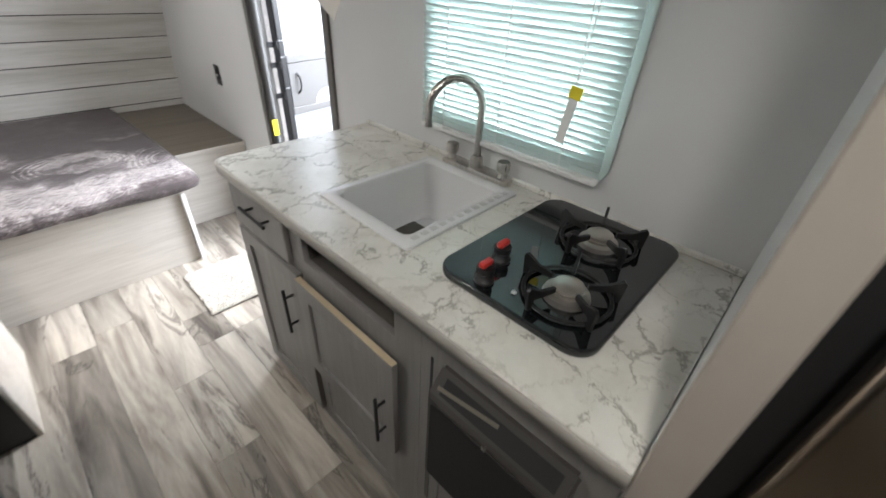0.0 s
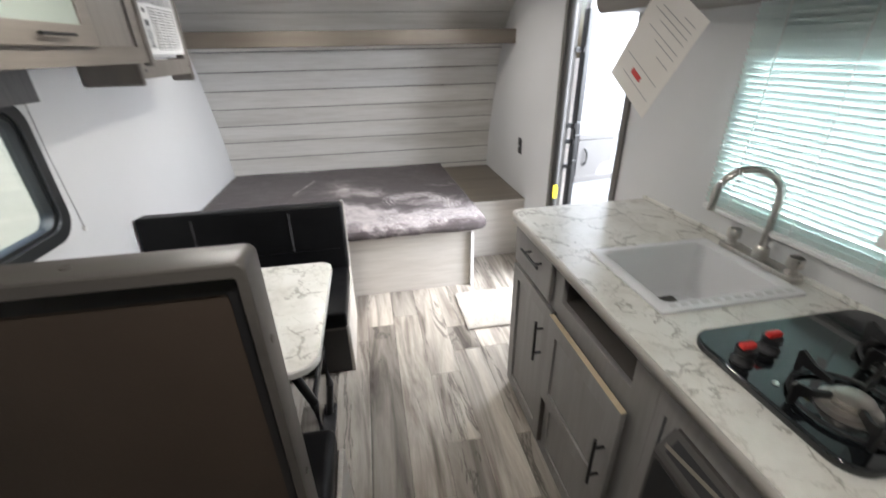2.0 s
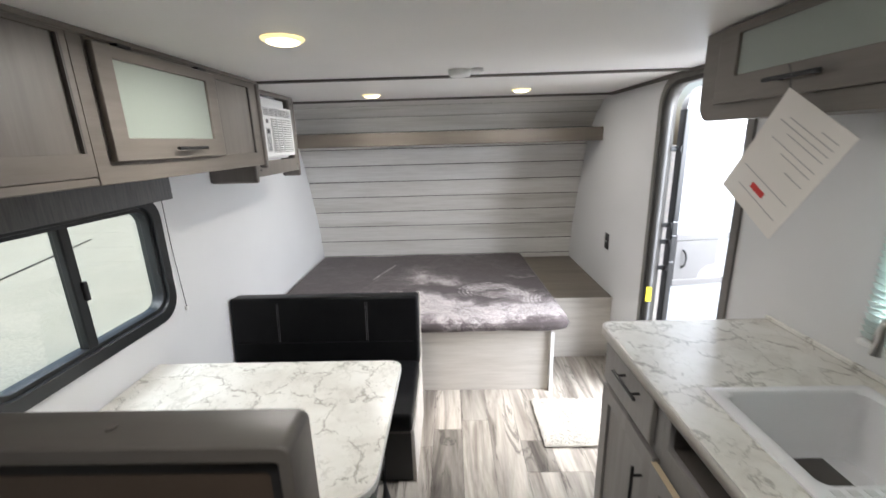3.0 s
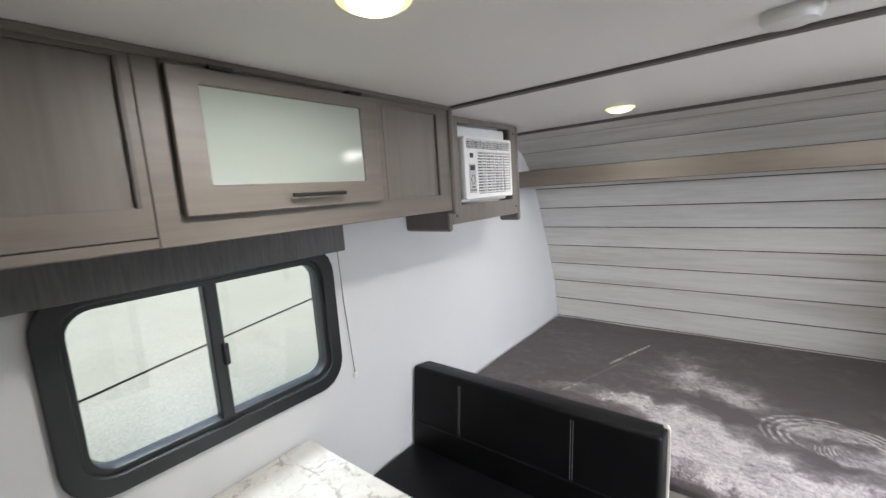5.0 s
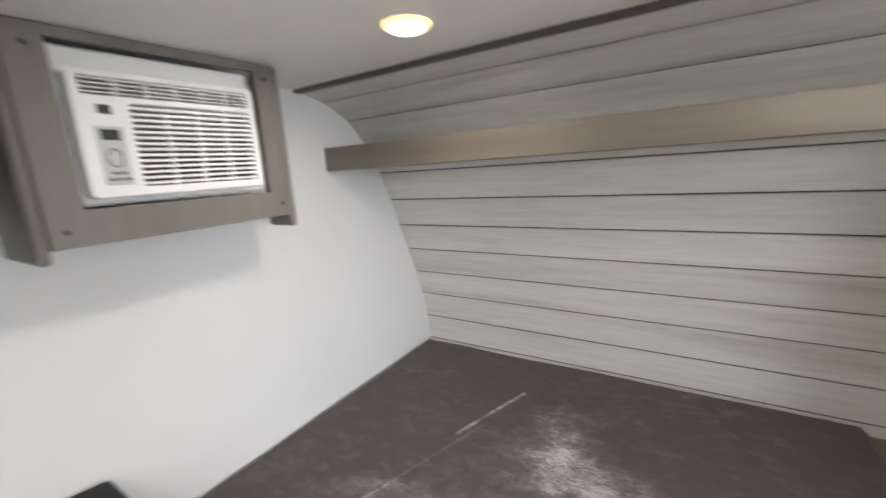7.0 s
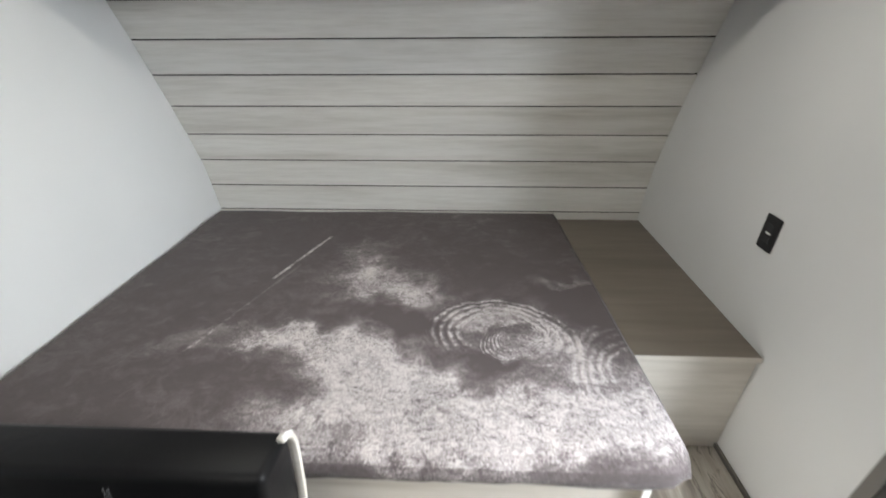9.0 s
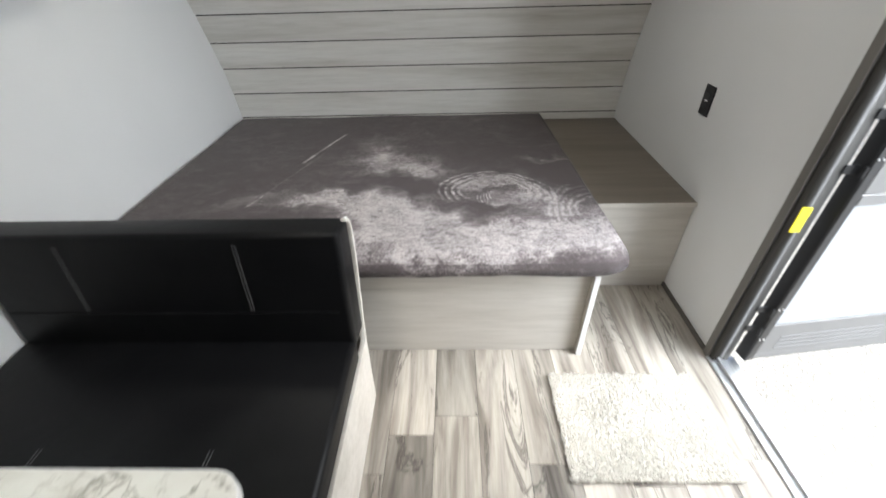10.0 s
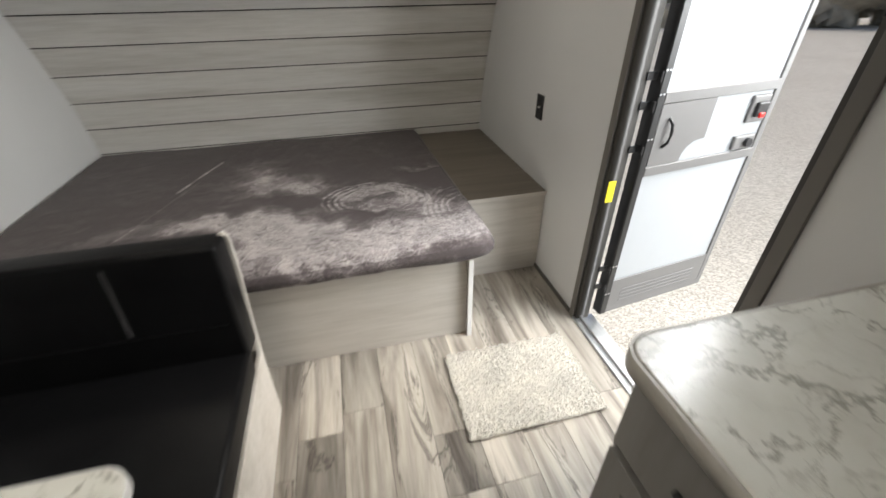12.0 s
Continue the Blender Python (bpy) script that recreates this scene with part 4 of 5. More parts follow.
def bench_rear():
    d = thing("dinette_bench", (-0.2, 1.5, 0.0), "dinette bench with black vinyl seat and framed high back", "bench", "dinette benches")
    part("front_board", box(XL + 0.003, 0.300, 1.70, 1.715, 0.0, 0.285, 0.001), CHAR, d)
    part("end_panel", box(0.301, 0.319, 1.199, 1.712, 0.0, 0.315, 0.002), CREAM, d, "pale wood-grain end panel")
    part("seat_board", box(XL + 0.003, 0.300, 1.225, 1.72, 0.286, 0.300, 0.001), EDGE, d)
    part("seat_cushion", cushion(XL + 0.006, 0.297, 1.30, 1.745, 0.302, 0.402, 0.03), VINYL, d, "black vinyl seat cushion", True)
    part("back_cushion", cushion(XL + 0.006, 0.297, 1.200, 1.320, 0.404, 0.80, 0.03), VINYL, d, "black vinyl back cushion", True)
    x0, x1, z0, z1 = XL + 0.002, 0.356, 0.0, 1.350
    part("back_frame", plate("xz", [rounded(x0, x1, z0, z1, (0, 0, 0.012, 0)), rounded(x0 + 0.04, x1 - 0.014, z0 + 0.05, z1 - 0.020, 0.002, 1)], 1.138, 1.197, 0.003), FRAMEGREY, d, "dark grey wood frame of the high back")
    part("gasket", plate("xz", [rounded(x0 + 0.04, x1 - 0.0145, z0 + 0.05, z1 - 0.0205, 0.002, 1), rounded(x0 + 0.06, x1 - 0.034, z0 + 0.07, z1 - 0.050, 0.004, 1)], 1.160, 1.178), BLACK, d, "black border strip")
    part("back_board", box(x0 + 0.041, x1 - 0.015, 1.166, 1.176, z0 + 0.052, z1 - 0.022, 0), BROWN, d, "dark brown hardboard back")
    for z in (0.95, 1.22):
        part("screw_cap", tube([(x1 - 0.001, 1.168, z), (x1 + 0.002, 1.168, z)], 0.006, 10), EDGE, d)
    part("screw_cap", tube([(0.16, 1.168, z1 - 0.001), (0.16, 1.168, z1 + 0.002)], 0.006, 10), EDGE, d)


def table():
    d = thing("dinette_table", (-0.2, 2.0, 0.0), "dinette table with marble-pattern laminate top", "table")
    part("tabletop", plate("xy", [rounded(XL + 0.006, 0.292, 1.665, 2.365, (0.01, 0.085, 0.055, 0.01), 8)], 0.696, 0.724, 0.003), MARBLE, d, "white marble-pattern laminate top")
    part("edge_band", plate("xy", [rounded(XL + 0.006, 0.294, 1.663, 2.367, (0.01, 0.086, 0.056, 0.01), 8), rounded(XL + 0.010, 0.2885, 1.6685, 2.3615, (0.01, 0.082, 0.052, 0.01), 8)], 0.698, 0.7215, 0.001), WHITE, d, "white edge band")
    for y in (1.86, 2.16):
        pts = [(0.10, y, 0.694), (0.15, y, 0.60), (0.215, y, 0.40), (0.225, y, 0.20), (0.20, y, 0.02)]
        part("leg", tube(pts, 0.017, 10), BLACK, d, "black metal table leg", True)
    part("brace", tube([(0.215, 1.86, 0.40), (0.215, 2.16, 0.40)], 0.012, 8), BLACK, d, "", True)
    part("foot_rail", box(0.17, 0.23, 1.80, 2.22, 0.0, 0.022, 0.004), BLACK, d)
    part("mount_rail", box(XL + 0.002, XL + 0.03, 1.70, 2.33, 0.66, 0.695, 0.003), ALU, d)
    part("under_rail", box(-0.5, 0.13, 1.845, 1.875, 0.668, 0.694, 0.003), BLACK, d)


bench_forward()
bench_rear()
table()


# ---- kitchen ----
CT = 0.953


def counter():
    d = thing("kitchen_worktop", (1.38, 1.5, CT), "white marble-pattern kitchen worktop with square edge", "worktop")
    hole = rounded(1.225, 1.595, 1.465, 1.765, 0.02)
    part("top", plate("xy", [rounded(1.072, XR - 0.001, 0.846, 2.225, (0, 0, 0.0, 0.045)), hole], CT - 0.032, CT, 0.003), MARBLE, d, "marble-pattern laminate surface")
    arc = [radians(90 + 90 * i / 8) for i in range(9)]
    outer = [(XR - 0.001, 2.231)] + [(1.116 + 0.05 * math.cos(t), 2.181 + 0.05 * math.sin(t)) for t in arc] + [(1.066, 0.846)]
    inner = [(1.0712, 0.846)] + [(1.116 + 0.0448 * math.cos(t), 2.181 + 0.0448 * math.sin(t)) for t in arc[::-1]] + [(XR - 0.001, 2.2258)]
    part("edge_band", plate("xy", [outer + inner], CT - 0.034, CT - 0.002), plain("taupe_edge_band", (0.40, 0.375, 0.34), 0.4), d, "taupe edge band")
    part("backsplash", box(XR - 0.012, XR - 0.0005, 0.847, 2.225, CT + 0.0005, CT + 0.018, 0.004), MARBLE, d)


def sink():
    d = thing("kitchen_sink", (1.41, 1.61, CT), "white square drop-in sink with raised rim", "sink")
    b = bmesh.new()
    levels = [(1.19, 1.625, 1.425, 1.79, CT + 0.001, 0.012), (1.19, 1.625, 1.425, 1.79, CT + 0.007, 0.012), (1.196, 1.619, 1.431, 1.784, CT + 0.011, 0.012), (1.222, 1.598, 1.462, 1.766, CT + 0.010, 0.02),
              (1.230, 1.590, 1.470, 1.760, CT + 0.002, 0.025), (1.245, 1.578, 1.482, 1.750, CT - 0.155, 0.03), (1.262, 1.560, 1.50, 1.735, CT - 0.18, 0.03)]
    rings = [[b.verts.new((x, y, z)) for x, y in rounded(x0, x1, y0, y1, r, 5)] for x0, x1, y0, y1, z, r in levels]
    for a, c in zip(rings, rings[1:]):
        for k in range(len(a)):
            b.faces.new((a[k], a[(k + 1) % len(a)], c[(k + 1) % len(a)], c[k]))
    b.faces.new(rings[-1])
    part("basin", b, SINK, d, "", True)
    part("drain", lathe(1.41, 1.60, [(0.032, CT - 0.1805), (0.032, CT - 0.177), (0.024, CT - 0.1775), (0.01, CT - 0.179)]), STEEL, d, "steel drain", True)
    part("drain_cup", lathe(1.41, 1.60, [(0.011, CT - 0.1772), (0.008, CT - 0.1762)]), VENT, d)
    for i in range(12):
        x = 1.225 + i * 0.032
        part("rim_mark", box(x, x + 0.018, 1.437, 1.452, CT + 0.0105, CT + 0.0118, 0), plain("rim_print", (0.5, 0.5, 0.5), 0.5) if i == 0 else bpy.data.materials["rim_print"], d)


def faucet():
    x, y = 1.652, 1.610
    d = thing("kitchen_faucet", (x, y, CT), "brushed steel gooseneck kitchen faucet with two knobs", "faucet")
    part("base_plate", plate("xy", [rounded(x - 0.026, x + 0.026, y - 0.135, y + 0.135, 0.02)], CT + 0.0005, CT + 0.022, 0.005), STEEL, d, "", True)
    part("collar", lathe(x, y, [(0.022, CT + 0.021), (0.021, CT + 0.05), (0.015, CT + 0.06)]), STEEL, d, "", True)
    pts = [(x, y, CT + 0.05), (x, y, CT + 0.20)]
    R = 0.085
    for i in range(1, 15):
        t = math.pi * i / 14
        pts.append((x - (R - R * math.cos(t)) * 0.86, y + (R - R * math.cos(t)) * 0.44, CT + 0.205 + R * math.sin(t)))
    ex, ey, ez = pts[-1]
    pts.append((ex, ey, ez - 0.045))
    part("spout", tube(pts, 0.0115, 14), STEEL, d, "tall curved spout", True)
    for s in (-1, 1):
        k = part("knob", lathe(x, y + s * 0.105, [(0.017, CT + 0.021), (0.014, CT + 0.03), (0.013, CT + 0.036), (0.020, CT + 0.044), (0.021, CT + 0.066), (0.018, CT + 0.072), (0.006, CT + 0.073)]), STEEL, d, "", True)


def cooktop():
    x0, x1, y0, y1 = 1.185, 1.672, 0.975, 1.335
    zt = CT + 0.020
    d = thing("gas_cooktop", (1.42, 1.15, CT), "black glass two-burner gas cooktop set in the worktop", "cooktop")
    part("glass_top", plate("xy", [rounded(x0, x1, y0, y1, 0.05, 8)], CT + 0.0005, zt, 0.005), GLOSS, d, "glossy black glass plate")
    for bx, by in ((1.305, 1.085), (1.53, 1.13)):
        bn = part("burner", lathe(bx, by, [(0.048, zt + 0.0002), (0.045, zt + 0.010), (0.034, zt + 0.014), (0.034, zt + 0.020)]), BRASS, d, "metal burner ring", True)
        part("burner_cap", lathe(bx, by, [(0.030, zt + 0.0202), (0.031, zt + 0.027), (0.024, zt + 0.032), (0.006, zt + 0.033)]), BRASS, bn, "", True)
        g = tube([(bx + 0.085 * math.cos(t), by + 0.085 * math.sin(t), zt + 0.007) for t in [2 * math.pi * i / 28 for i in range(28)]], 0.0045, 6, None, True)
        for k in range(5):
            t = 2 * math.pi * (k + 0.25) / 5
            c, s = math.cos(t), math.sin(t)
            b2 = bmesh.new()
            prof = [(0.036, 0.022), (0.036, 0.034), (0.070, 0.038), (0.098, 0.052), (0.104, 0.046), (0.100, 0.0012), (0.090, 0.0012), (0.086, 0.022)]
            for w in (-0.0035, 0.0035):
                vs = [b2.verts.new((bx + r * c - w * s, by + r * s + w * c, zt + z)) for r, z in prof]
                b2.faces.new(vs)
            b2.verts.ensure_lookup_table()
            n = len(prof)
            for i in range(n):
                b2.faces.new((b2.verts[i], b2.verts[(i + 1) % n], b2.verts[n + (i + 1) % n], b2.verts[n + i]))
            join(g, b2)
        part("grate", g, IRON, d, "black iron pan grate")
    for kx, ky in ((1.222, 1.225), (1.305, 1.245)):
        k = part("knob", lathe(kx, ky, [(0.021, zt + 0.0002), (0.021, zt + 0.006), (0.017, zt + 0.010), (0.015, zt + 0.020), (0.019, zt + 0.024), (0.019, zt + 0.036)]), BLACK, d, "", True)
        part("knob_grip", box(kx - 0.016, kx + 0.016, ky - 0.0075, ky + 0.0075, zt + 0.0362, zt + 0.049, 0.004, 2), RED, k, "red knob grip")
    part("igniter", lathe(1.235, 1.160, [(0.006, zt + 0.0002), (0.005, zt + 0.004)], 10), STEEL, d)


def base_cabinets():
    x = 1.108
    # carcass with an open cubby and a bay for the heater
    d = thing("base_cabinet", (1.4, 2.0, 0.0), "grey kitchen base cabinet with drawer and door", "cabinet", "kitchen cabinets")
    part("side_panel", box(x + 0.012, XR - 0.002, 2.188, 2.205, 0.0, CT - 0.033, 0.001), KITCHEN, d)
    part("face_frame", plate("yz", [[(1.80, 0.0), (2.205, 0.0), (2.205, CT - 0.034), (1.80, CT - 0.034)], [(1.86, 0.76), (2.18, 0.76), (2.18, 0.895), (1.86, 0.895)], [(1.86, 0.06), (2.18, 0.06), (2.18, 0.68), (1.86, 0.68)]], x, x + 0.018, 0.001), KITCHEN, d)
    dr = part("drawer", box(x - 0.018, x - 0.001, 1.84, 2.195, 0.735, 0.912, 0.003), KITCHEN, d)
    bar_handle((x - 0.018, 1.895, 0.85), (x - 0.018, 2.055, 0.85), (-0.03, 0, 0), 0.0055, dr)
    dd = part("door", plate("yz", [rounded(1.805, 2.195, 0.055, 0.715, 0.003, 1), rounded(1.862, 2.138, 0.112, 0.658, 0.003, 1)], x - 0.019, x - 0.001, 0.002), KITCHEN, d)
    part("panel", box(x - 0.010, x - 0.002, 1.86, 2.14, 0.11, 0.66, 0), KITCHEN, dd)
    bar_handle((x - 0.019, 1.855, 0.46), (x - 0.019, 1.855, 0.64), (-0.03, 0, 0), 0.0055, dd)
    part("edge_shadow", box(x - 0.0185, x - 0.0006, 1.800, 1.8045, 0.055, 0.715, 0), EDGE, dd)

    c = thing("base_cabinet", (1.4, 1.55, 0.0), "grey base cabinet with open cubby above a door", "cabinet", "kitchen cabinets")
    part("face_frame", plate("yz", [[(1.285, 0.0), (1.799, 0.0), (1.799, CT - 0.034), (1.285, CT - 0.034)], [(1.375, 0.775), (1.775, 0.775), (1.775, 0.905), (1.375, 0.905)], [(1.40, 0.06), (1.76, 0.06), (1.76, 0.30), (1.40, 0.30)]], x, x + 0.018, 0.001), KITCHEN, c)
    # cubby lining darker than the cabinet: the recess's shade is in its colour
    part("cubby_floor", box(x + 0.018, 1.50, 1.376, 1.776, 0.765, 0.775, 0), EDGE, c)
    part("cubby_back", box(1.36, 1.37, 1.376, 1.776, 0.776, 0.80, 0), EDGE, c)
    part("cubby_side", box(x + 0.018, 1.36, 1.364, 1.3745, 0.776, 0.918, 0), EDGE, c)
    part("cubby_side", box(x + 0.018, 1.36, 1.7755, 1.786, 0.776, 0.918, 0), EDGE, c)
    e = part("door", plate("yz", [rounded(1.350, 1.795, 0.330, 0.712, 0.003, 1), rounded(1.408, 1.737, 0.388, 0.654, 0.003, 1)], x - 0.030, x - 0.012, 0.002), KITCHEN, c)
    part("panel", box(x - 0.021, x - 0.013, 1.406, 1.739, 0.386, 0.656, 0), KITCHEN, e)
    bar_handle((x - 0.030, 1.385, 0.40), (x - 0.030, 1.385, 0.58), (-0.03, 0, 0), 0.0055, e)
    part("top_edge", box(x - 0.0295, x - 0.0125, 1.351, 1.794, 0.7122, 0.7145, 0), plain("raw_wood_edge", (0.48, 0.40, 0.27), 0.6), e, "raw pale wood top edge")
    part("lower_panel", box(x + 0.006, x + 0.014, 1.39, 1.77, 0.05, 0.31, 0), KITCHEN, c)

    h = thing("base_cabinet", (1.4, 1.07, 0.0), "grey base cabinet holding the furnace grille", "cabinet", "kitchen cabinets")
    part("face_frame", plate("yz", [[(0.846, 0.0), (1.284, 0.0), (1.284, CT - 0.034), (0.846, CT - 0.034)], [(0.90, 0.07), (1.205, 0.07), (1.205, 0.46), (0.90, 0.46)]], x, x + 0.018, 0.001), KITCHEN, h)
    part("lower_panel", box(x + 0.006, x + 0.014, 0.89, 1.215, 0.06, 0.47, 0), KITCHEN, h)
    part("stile_gap", box(x - 0.0015, x + 0.002, 1.246, 1.253, 0.56, 0.81, 0), VENT, h)
    part("stile_gap", box(x - 0.0015, x + 0.002, 1.238, 1.253, 0.20, 0.46, 0), EDGE, h)

    f = thing("furnace_grille", (1.08, 1.05, 0.5), "black furnace cover with sloping slotted top on the cabinet", "grille")
    y0, y1, z0, z1 = 0.900, 1.213, 0.475, 0.825
    cover = bmesh.new()
    prof = [(x - 0.001, z0), (x - 0.046, z0), (x - 0.052, z0 + 0.008), (x - 0.052, z1 - 0.055), (x - 0.047, z1 - 0.045), (x - 0.010, z1), (x - 0.001, z1)]
    ends = [[cover.verts.new((u, y, w)) for u, w in prof] for y in (y0, y1)]
    for i in range(len(prof)):
        q = (i + 1) % len(prof)
        cover.faces.new((ends[0][i], ends[0][q], ends[1][q], ends[1][i]))
    cover.faces.new(ends[0])
    cover.faces.new(ends[1][::-1])
    bmesh.ops.bevel(cover, geom=[e for e in cover.edges if abs(e.verts[0].co.y - e.verts[1].co.y) < 1e-6], offset=0.006, segments=2, affect="EDGES")
    part("cover", cover, COVER, f, "moulded black cover with sloping top")
    part("panel", plate("yz", [rounded(y0 + 0.014, y1 - 0.014, z0 + 0.014, z1 - 0.066, 0.01)], x - 0.0545, x - 0.0515, 0.001), MATT, f, "flat charcoal front panel")
    slope = pose(x - 0.0285, 0, z1 - 0.0225, 0, -50.6, 0)
    # the cover is closed: a black plate stands for the open slot's shade
    part("top_slot", moved(box(-0.021, 0.016, y0 + 0.022, y1 - 0.026, -0.001, 0.0016, 0), slope), MATT, f, "black plate for the dark inside of the top slot")
    part("strut", moved(box(-0.004, 0.004, -0.072, 0.072, 0.0018, 0.003, 0), slope @ pose(-0.002, 1.125, 0, 0, 0, 7)), plain("raw_metal", (0.16, 0.14, 0.11), 0.5, 0.4), f, "bare metal strut lying on the slot's black plate")
    part("screw", tube([(x - 0.056, 1.06, z1 - 0.06), (x - 0.050, 1.06, z1 - 0.06)], 0.005, 8), STEEL, f)
    part("screw", tube([(x - 0.056, y0 + 0.02, z0 + 0.06), (x - 0.050, y0 + 0.02, z0 + 0.06)], 0.005, 8), STEEL, f)


def partition():
    d = thing("fridge_partition", (1.4, 0.83, 0.0), "pale grey upright panel between worktop and fridge", "partition")
    part("panel", box(1.112, XR - 0.001, 0.800, 0.8445, 0.0, ZC - 0.001, 0.001), WALL, d)
    part("edge_strip", box(1.082, 1.1115, 0.787, 0.8445, 0.0, ZC - 0.001, 0.003), plain("light_taupe_edge", (0.33, 0.295, 0.26), 0.45), d, "light taupe edge strip")
    f = thing("refrigerator", (1.4, 0.5, 0.0), "stainless steel refrigerator with black surround", "refrigerator")
    part("surround", box(1.125, XR - 0.002, 0.05, 0.788, 0.02, 1.80, 0.004), BLACK, f)
    part("door", box(1.075, 1.120, 0.06, 0.750, 0.62, 1.76, 0.012, 3), FRIDGE, f, "brushed stainless upper door", True)
    part("lower_door", box(1.075, 1.120, 0.06, 0.750, 0.06, 0.605, 0.012, 3), FRIDGE, f, "brushed stainless lower door", True)
    part("base", box(1.13, XR - 0.002, 0.06, 0.79, 0.0, 0.0195, 0), BLACK, f)


def kitchen_window():
    w = thing("window_2", (XR, 1.545, 1.09), "kitchen window with pale frame behind a blind", "window", "", "structure")
    part("window_frame", plate("yz", [rounded(1.205, 1.885, 1.045, 1.575, 0.05), rounded(1.255, 1.835, 1.105, 1.515, 0.05)], XR - 0.010, XR - 0.0005, 0.003), plain("pale_green_frame", (0.52, 0.60, 0.57), 0.4), w)
    p = part("pane", box(XR + 0.03, XR + 0.034, 1.24, 1.85, 1.09, 1.53, 0), PANE, w)
    p.visible_shadow = False
    b = thing("window_blind", (XR - 0.03, 1.545, 1.05), "white slatted blind lowered over the kitchen window", "blind")
    xs = XR - 0.030
    part("head_rail", box(xs - 0.013, xs + 0.013, 1.215, 1.875, 1.675, 1.70, 0.003), WHITE, b)
    n = 34
    base = box(-0.0125, 0.0125, 1.222, 1.868, -0.0004, 0.0004, 0)
    moved(base, pose(0, 0, 0, 0, 58, 0))
    me = mesh_of(base, "slat")
    me.materials.append(BLIND)
    for i in range(n):
        ob = new("slat", me)
        ob.parent = b
        ob.location = Vector((xs, 0, 1.075 + i * 0.0178)) - ROOTS[b.name]
    part("bottom_rail", box(xs - 0.012, xs + 0.012, 1.222, 1.868, 1.046, 1.062, 0.003), WHITE, b)
    for y in (1.33, 1.545, 1.76):
        part("ladder_cord", tube([(xs - 0.0135, y, 1.05), (xs - 0.0135, y, 1.69)], 0.0014, 5), WHITE, b)
    t = part("warning_tag", moved(box(-0.001, 0.001, -0.012, 0.012, -0.10, 0.02, 0), pose(xs - 0.022, 1.325, 1.235, 8, 0, 0)), WHITE, b, "hanging paper tag")
    part("tag_head", moved(box(-0.0015, 0.0015, -0.016, 0.016, 0.012, 0.040, 0), pose(xs - 0.022, 1.325, 1.235, 8, 0, 0)), YELLOW, t, "yellow tag top")
    part("lift_cord", tube([(xs - 0.021, 1.30, 1.68), (xs - 0.021, 1.315, 1.4), (xs - 0.021, 1.325, 1.27)], 0.0014, 5), WHITE, b)


def kitchen_overhead():
    x = 1.35
    d = thing("overhead_cabinet", (1.5, 1.6, 1.68), "taupe overhead kitchen cabinet with frosted glass door", "cabinet", "overhead cabinets")
    part("body", box(x + 0.018, XR - 0.001, 0.847, 2.225, 1.670, ZC - 0.001, 0.001), TAUPE, d)
    part("face_frame", plate("yz", [rounded(0.847, 2.250, 1.665, ZC - 0.002, (0, 0.055, 0, 0)), [(1.62, 1.735), (2.10, 1.735), (2.10, 1.90), (1.62, 1.90)]], x, x + 0.017, 0.002), TAUPE, d)
    g = part("door", plate("yz", [rounded(1.545, 2.15, 1.712, 1.922, 0.003, 1), rounded(1.63, 2.068, 1.785, 1.895, 0.003, 1)], x - 0.019, x - 0.001, 0.003), TAUPE, d)
    part("glass", box(x - 0.011, x - 0.006, 1.627, 2.071, 1.782, 1.898, 0), FROST, g, "pale green frosted glass")
    bar_handle((x - 0.019, 1.755, 1.752), (x - 0.019, 1.915, 1.752), (-0.026, 0, 0), 0.0055, g)
    t = thing("paper_tag", (1.31, 1.88, 1.7), "white printed paper tag hanging from the cabinet handle", "tag")
    m = pose(1.296, 1.812, 1.722, 0, 3, 4)
    part("string", tube([(1.305, 1.84, 1.776), (1.300, 1.822, 1.752), (1.296, 1.812, 1.716)], 0.001, 5), THREAD, t)
    # a sheet hung by its corner, so that it stands on its point
    part("sheet", moved(box(-0.0007, 0.0007, -0.108, 0.108, -0.275, 0.0, 0), m @ pose(0, 0, 0, 32, 0, 0) @ pose(0, -0.105, 0, 0, 0, 0)), PAPER, t)
    q = m @ pose(0, 0, 0, 32, 0, 0) @ pose(0, -0.105, 0, 0, 0, 0)
    for z, w in ((-0.03, 0.05), (-0.045, 0.14), (-0.06, 0.16), (-0.075, 0.12), (-0.10, 0.15), (-0.115, 0.10), (-0.14, 0.06), (-0.19, 0.17), (-0.235, 0.15)):
        part("print_line", moved(box(-0.0014, -0.0006, -0.085, -0.085 + w, z - 0.0011, z + 0.0011, 0), q), INK, t)
    part("red_mark", moved(box(-0.0014, -0.0006, -0.02, 0.03, -0.222, -0.207, 0), q), RED, t)


counter()
sink()
faucet()
cooktop()
base_cabinets()
partition()
kitchen_window()
kitchen_overhead()


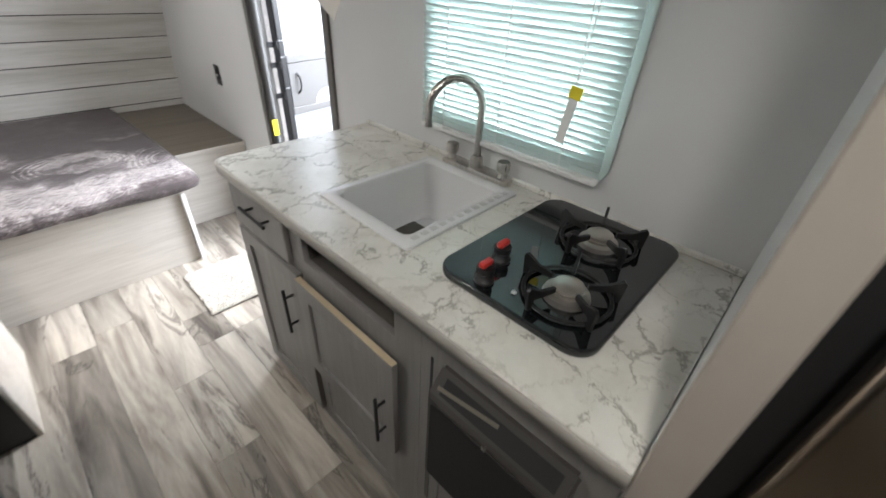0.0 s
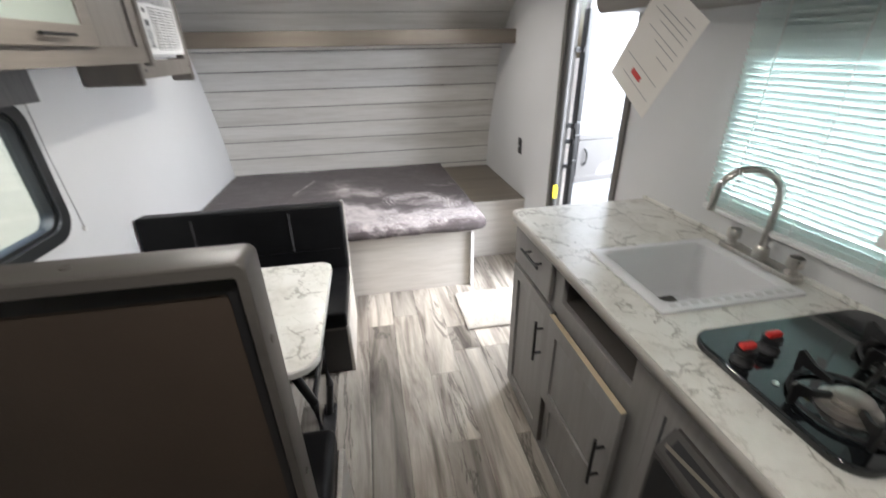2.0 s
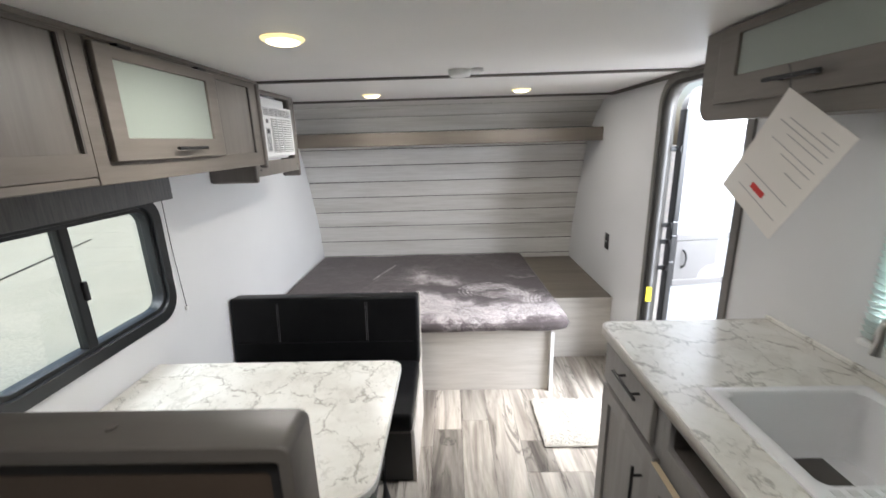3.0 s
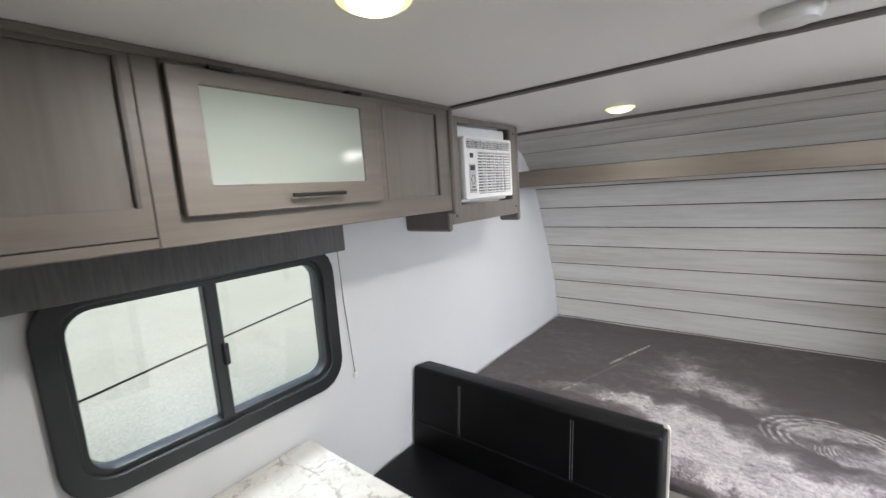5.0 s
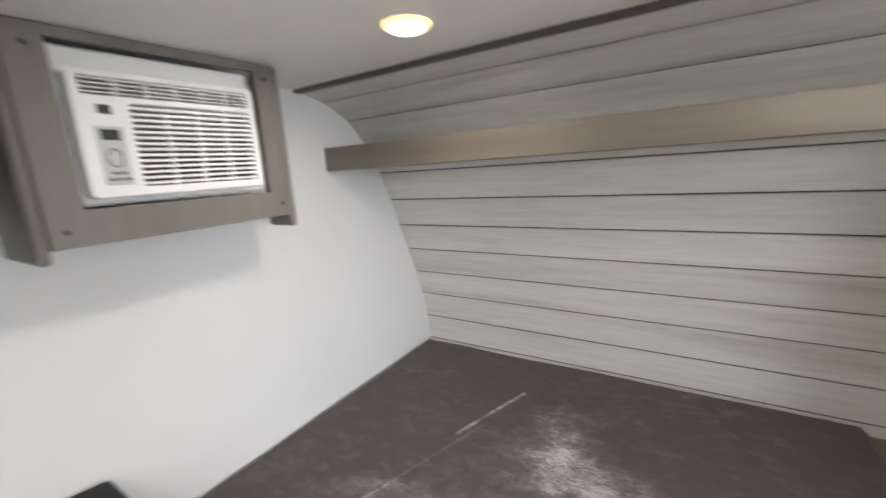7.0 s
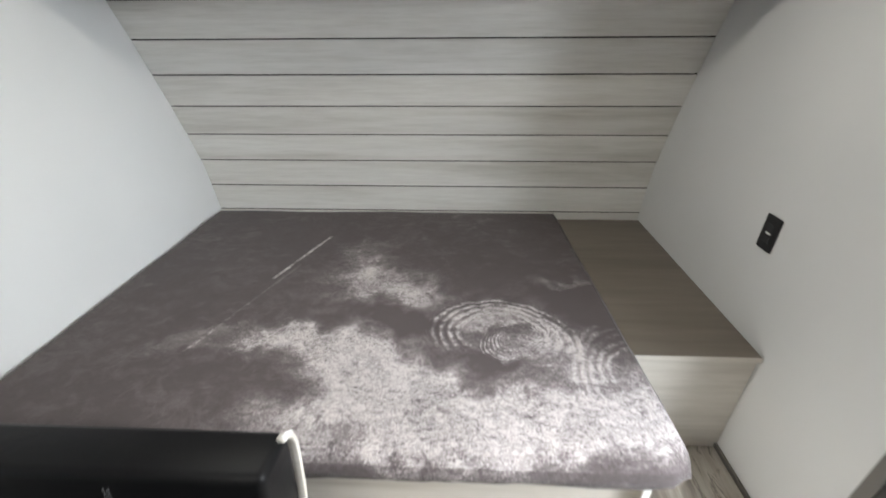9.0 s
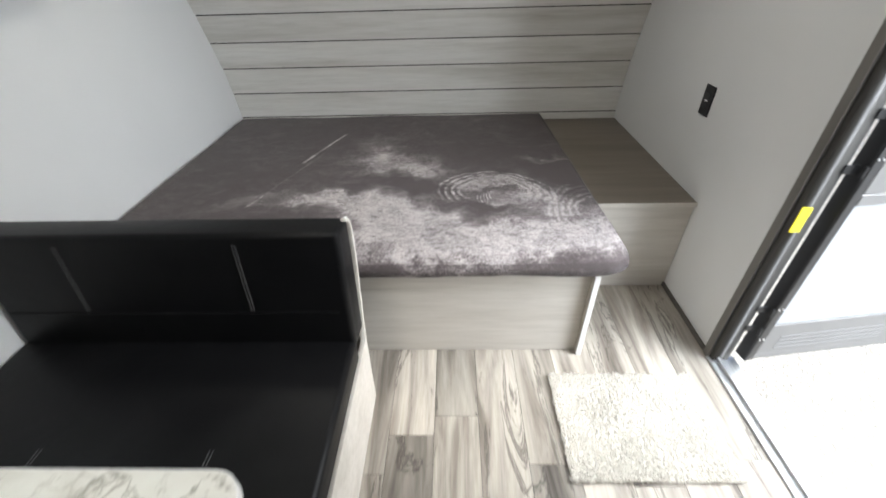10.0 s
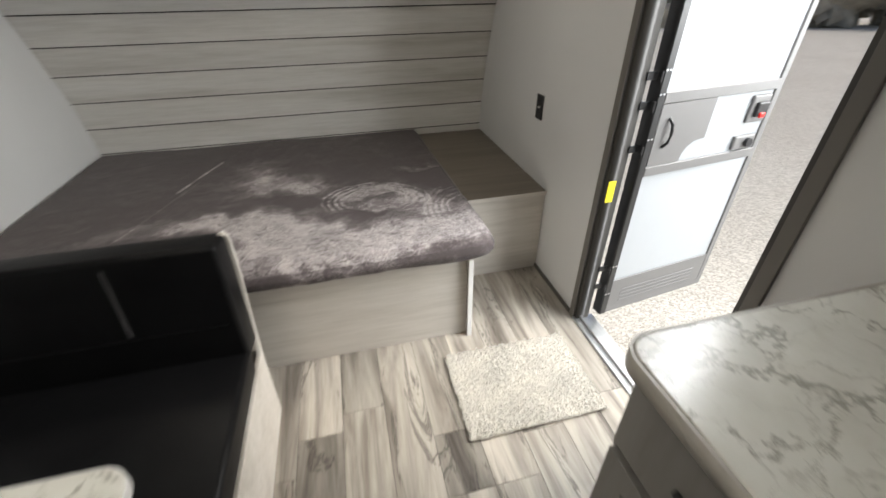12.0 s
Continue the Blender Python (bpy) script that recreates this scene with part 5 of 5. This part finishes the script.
# ---- door mat ----
def rug():
    rng = random.Random(5)
    x0, x1, y0, y1 = 1.005, 1.55, 2.665, 3.065
    b = bmesh.new()
    bmesh.ops.create_cube(b, size=1, matrix=Matrix.LocRotScale(((x0 + x1) / 2, (y0 + y1) / 2, 0.0085), None, (x1 - x0, y1 - y0, 0.008)))
    verts, faces = [], []
    for i in range(15000):
        x = rng.uniform(x0 - 0.004, x1 + 0.004)
        y = rng.uniform(y0 - 0.004, y1 + 0.004)
        a = rng.uniform(0, 6.28)
        r = rng.uniform(0.0016, 0.0032)
        h = rng.uniform(0.006, 0.012)
        lx, ly = rng.uniform(-0.008, 0.008), rng.uniform(-0.008, 0.008)
        k = len(verts)
        for j in range(3):
            verts.append((x + r * math.cos(a + j * 2.09), y + r * math.sin(a + j * 2.09), 0.009))
        for j in range(3):
            verts.append((x + lx + 0.7 * r * math.cos(a + j * 2.09), y + ly + 0.7 * r * math.sin(a + j * 2.09), 0.009 + h))
        for j in range(3):
            q = (j + 1) % 3
            faces.append((k + j, k + q, k + 3 + q, k + 3 + j))
        faces.append((k + 3, k + 4, k + 5))
    me = bpy.data.meshes.new("pile")
    me.from_pydata(verts, [], faces)
    d = thing("door_mat", ((x0 + x1) / 2, (y0 + y1) / 2, 0.004), "cream shaggy door mat on the plank floor", "rug")
    part("backing", b, RUG, d)
    part("shag", me, RUG, d, "cream shag pile")


rug()


# ---- front wall planks and floor planks ----
def wall_planks():
    owner = bpy.data.objects["wall_front"]
    total = sum(math.hypot(b[0] - a[0], b[1] - a[1]) for a, b in zip(CURVE, CURVE[1:]))
    s, w, gap = 0.690 - 0.1583 * 2, 0.1583, 0.0076
    while s < total - 0.03:
        e = min(s + w - gap, total)
        b = bmesh.new()
        n = 5
        prof = []
        for k in range(n + 1):
            p, t = on_curve(s + (e - s) * k / n)
            nrm = Vector((-t.y, t.x))
            inn = 0.001 if k in (0, n) else 0.0
            prof.append((p - nrm * -0.001 + nrm * -inn, p - nrm * 0.011))
        rows = [[(b.verts.new((x, a.x, a.y)), b.verts.new((x, c.x, c.y))) for a, c in prof] for x in (XL + 0.001, XR - 0.001)]
        for k in range(n):
            for q in (0, 1):
                b.faces.new((rows[0][k][q], rows[0][k + 1][q], rows[1][k + 1][q], rows[1][k][q]))
        for k in (0, n):
            b.faces.new((rows[0][k][0], rows[0][k][1], rows[1][k][1], rows[1][k][0]))
        part("plank", b, PLANK, owner, "", True)
        s += w


def floor_planks():
    sub = structure("floor", box(XL, XR, YN, 4.74, -0.10, -0.004, 0), SEAM, "grey-brown wood-look plank floor", "floor")
    rng = random.Random(11)
    w = 0.162
    x, x1 = XL, 0.713 - 9 * w
    tones = (0.62, 0.78, 0.92, 1.0, 1.08, 1.2)
    # end joints and tones where the boards by the mat lie open to view
    fixed = {8: ((2.82, 1.05), (4.0, 0.66)), 9: ((2.895, 0.70), (3.75, 1.12)), 10: ((2.33, 1.0), (3.45, 1.1)), 11: ((2.50, 0.66), (2.72, 1.0), (3.6, 1.1))}
    row = 0
    shared = {}
    while x < XR - 0.005:
        cuts = []
        y = YN - rng.uniform(0, 0.9)
        while y < 4.74:
            y += rng.choice((0.61, 0.92, 1.07, 1.22))
            cuts.append((y, rng.choice(tones)))
        if row in fixed:
            first = fixed[row][0][0]
            cuts = [c for c in cuts if c[0] < first - 0.4] + [(first, 0.62 if row == 8 else 1.0)] + [(q[0], t[1]) for q, t in zip(fixed[row][1:], fixed[row])] + [(4.8, fixed[row][-1][1])]
        y = YN
        for end, tone in cuts:
            a, c = max(y, YN), min(end, 4.74)
            if c - a > 0.02:
                key = (round(x1 - x, 4), round(c - a, 4))
                if key not in shared:
                    me = mesh_of(box(0.0006, key[0] - 0.0006, 0.0006, key[1] - 0.0006, -0.004, 0.0, 0.0008), "plank")
                    me.materials.append(FLOOR)
                    shared[key] = me
                ob = new("plank", shared[key])
                ob.parent = sub
                ob.location = (x, a, 0)
                ob.color = (tone, tone * 0.99, tone * 0.97, 1)
            y = end
        x, x1 = x1, min(x1 + w, XR)
        row += 1


wall_planks()
floor_planks()
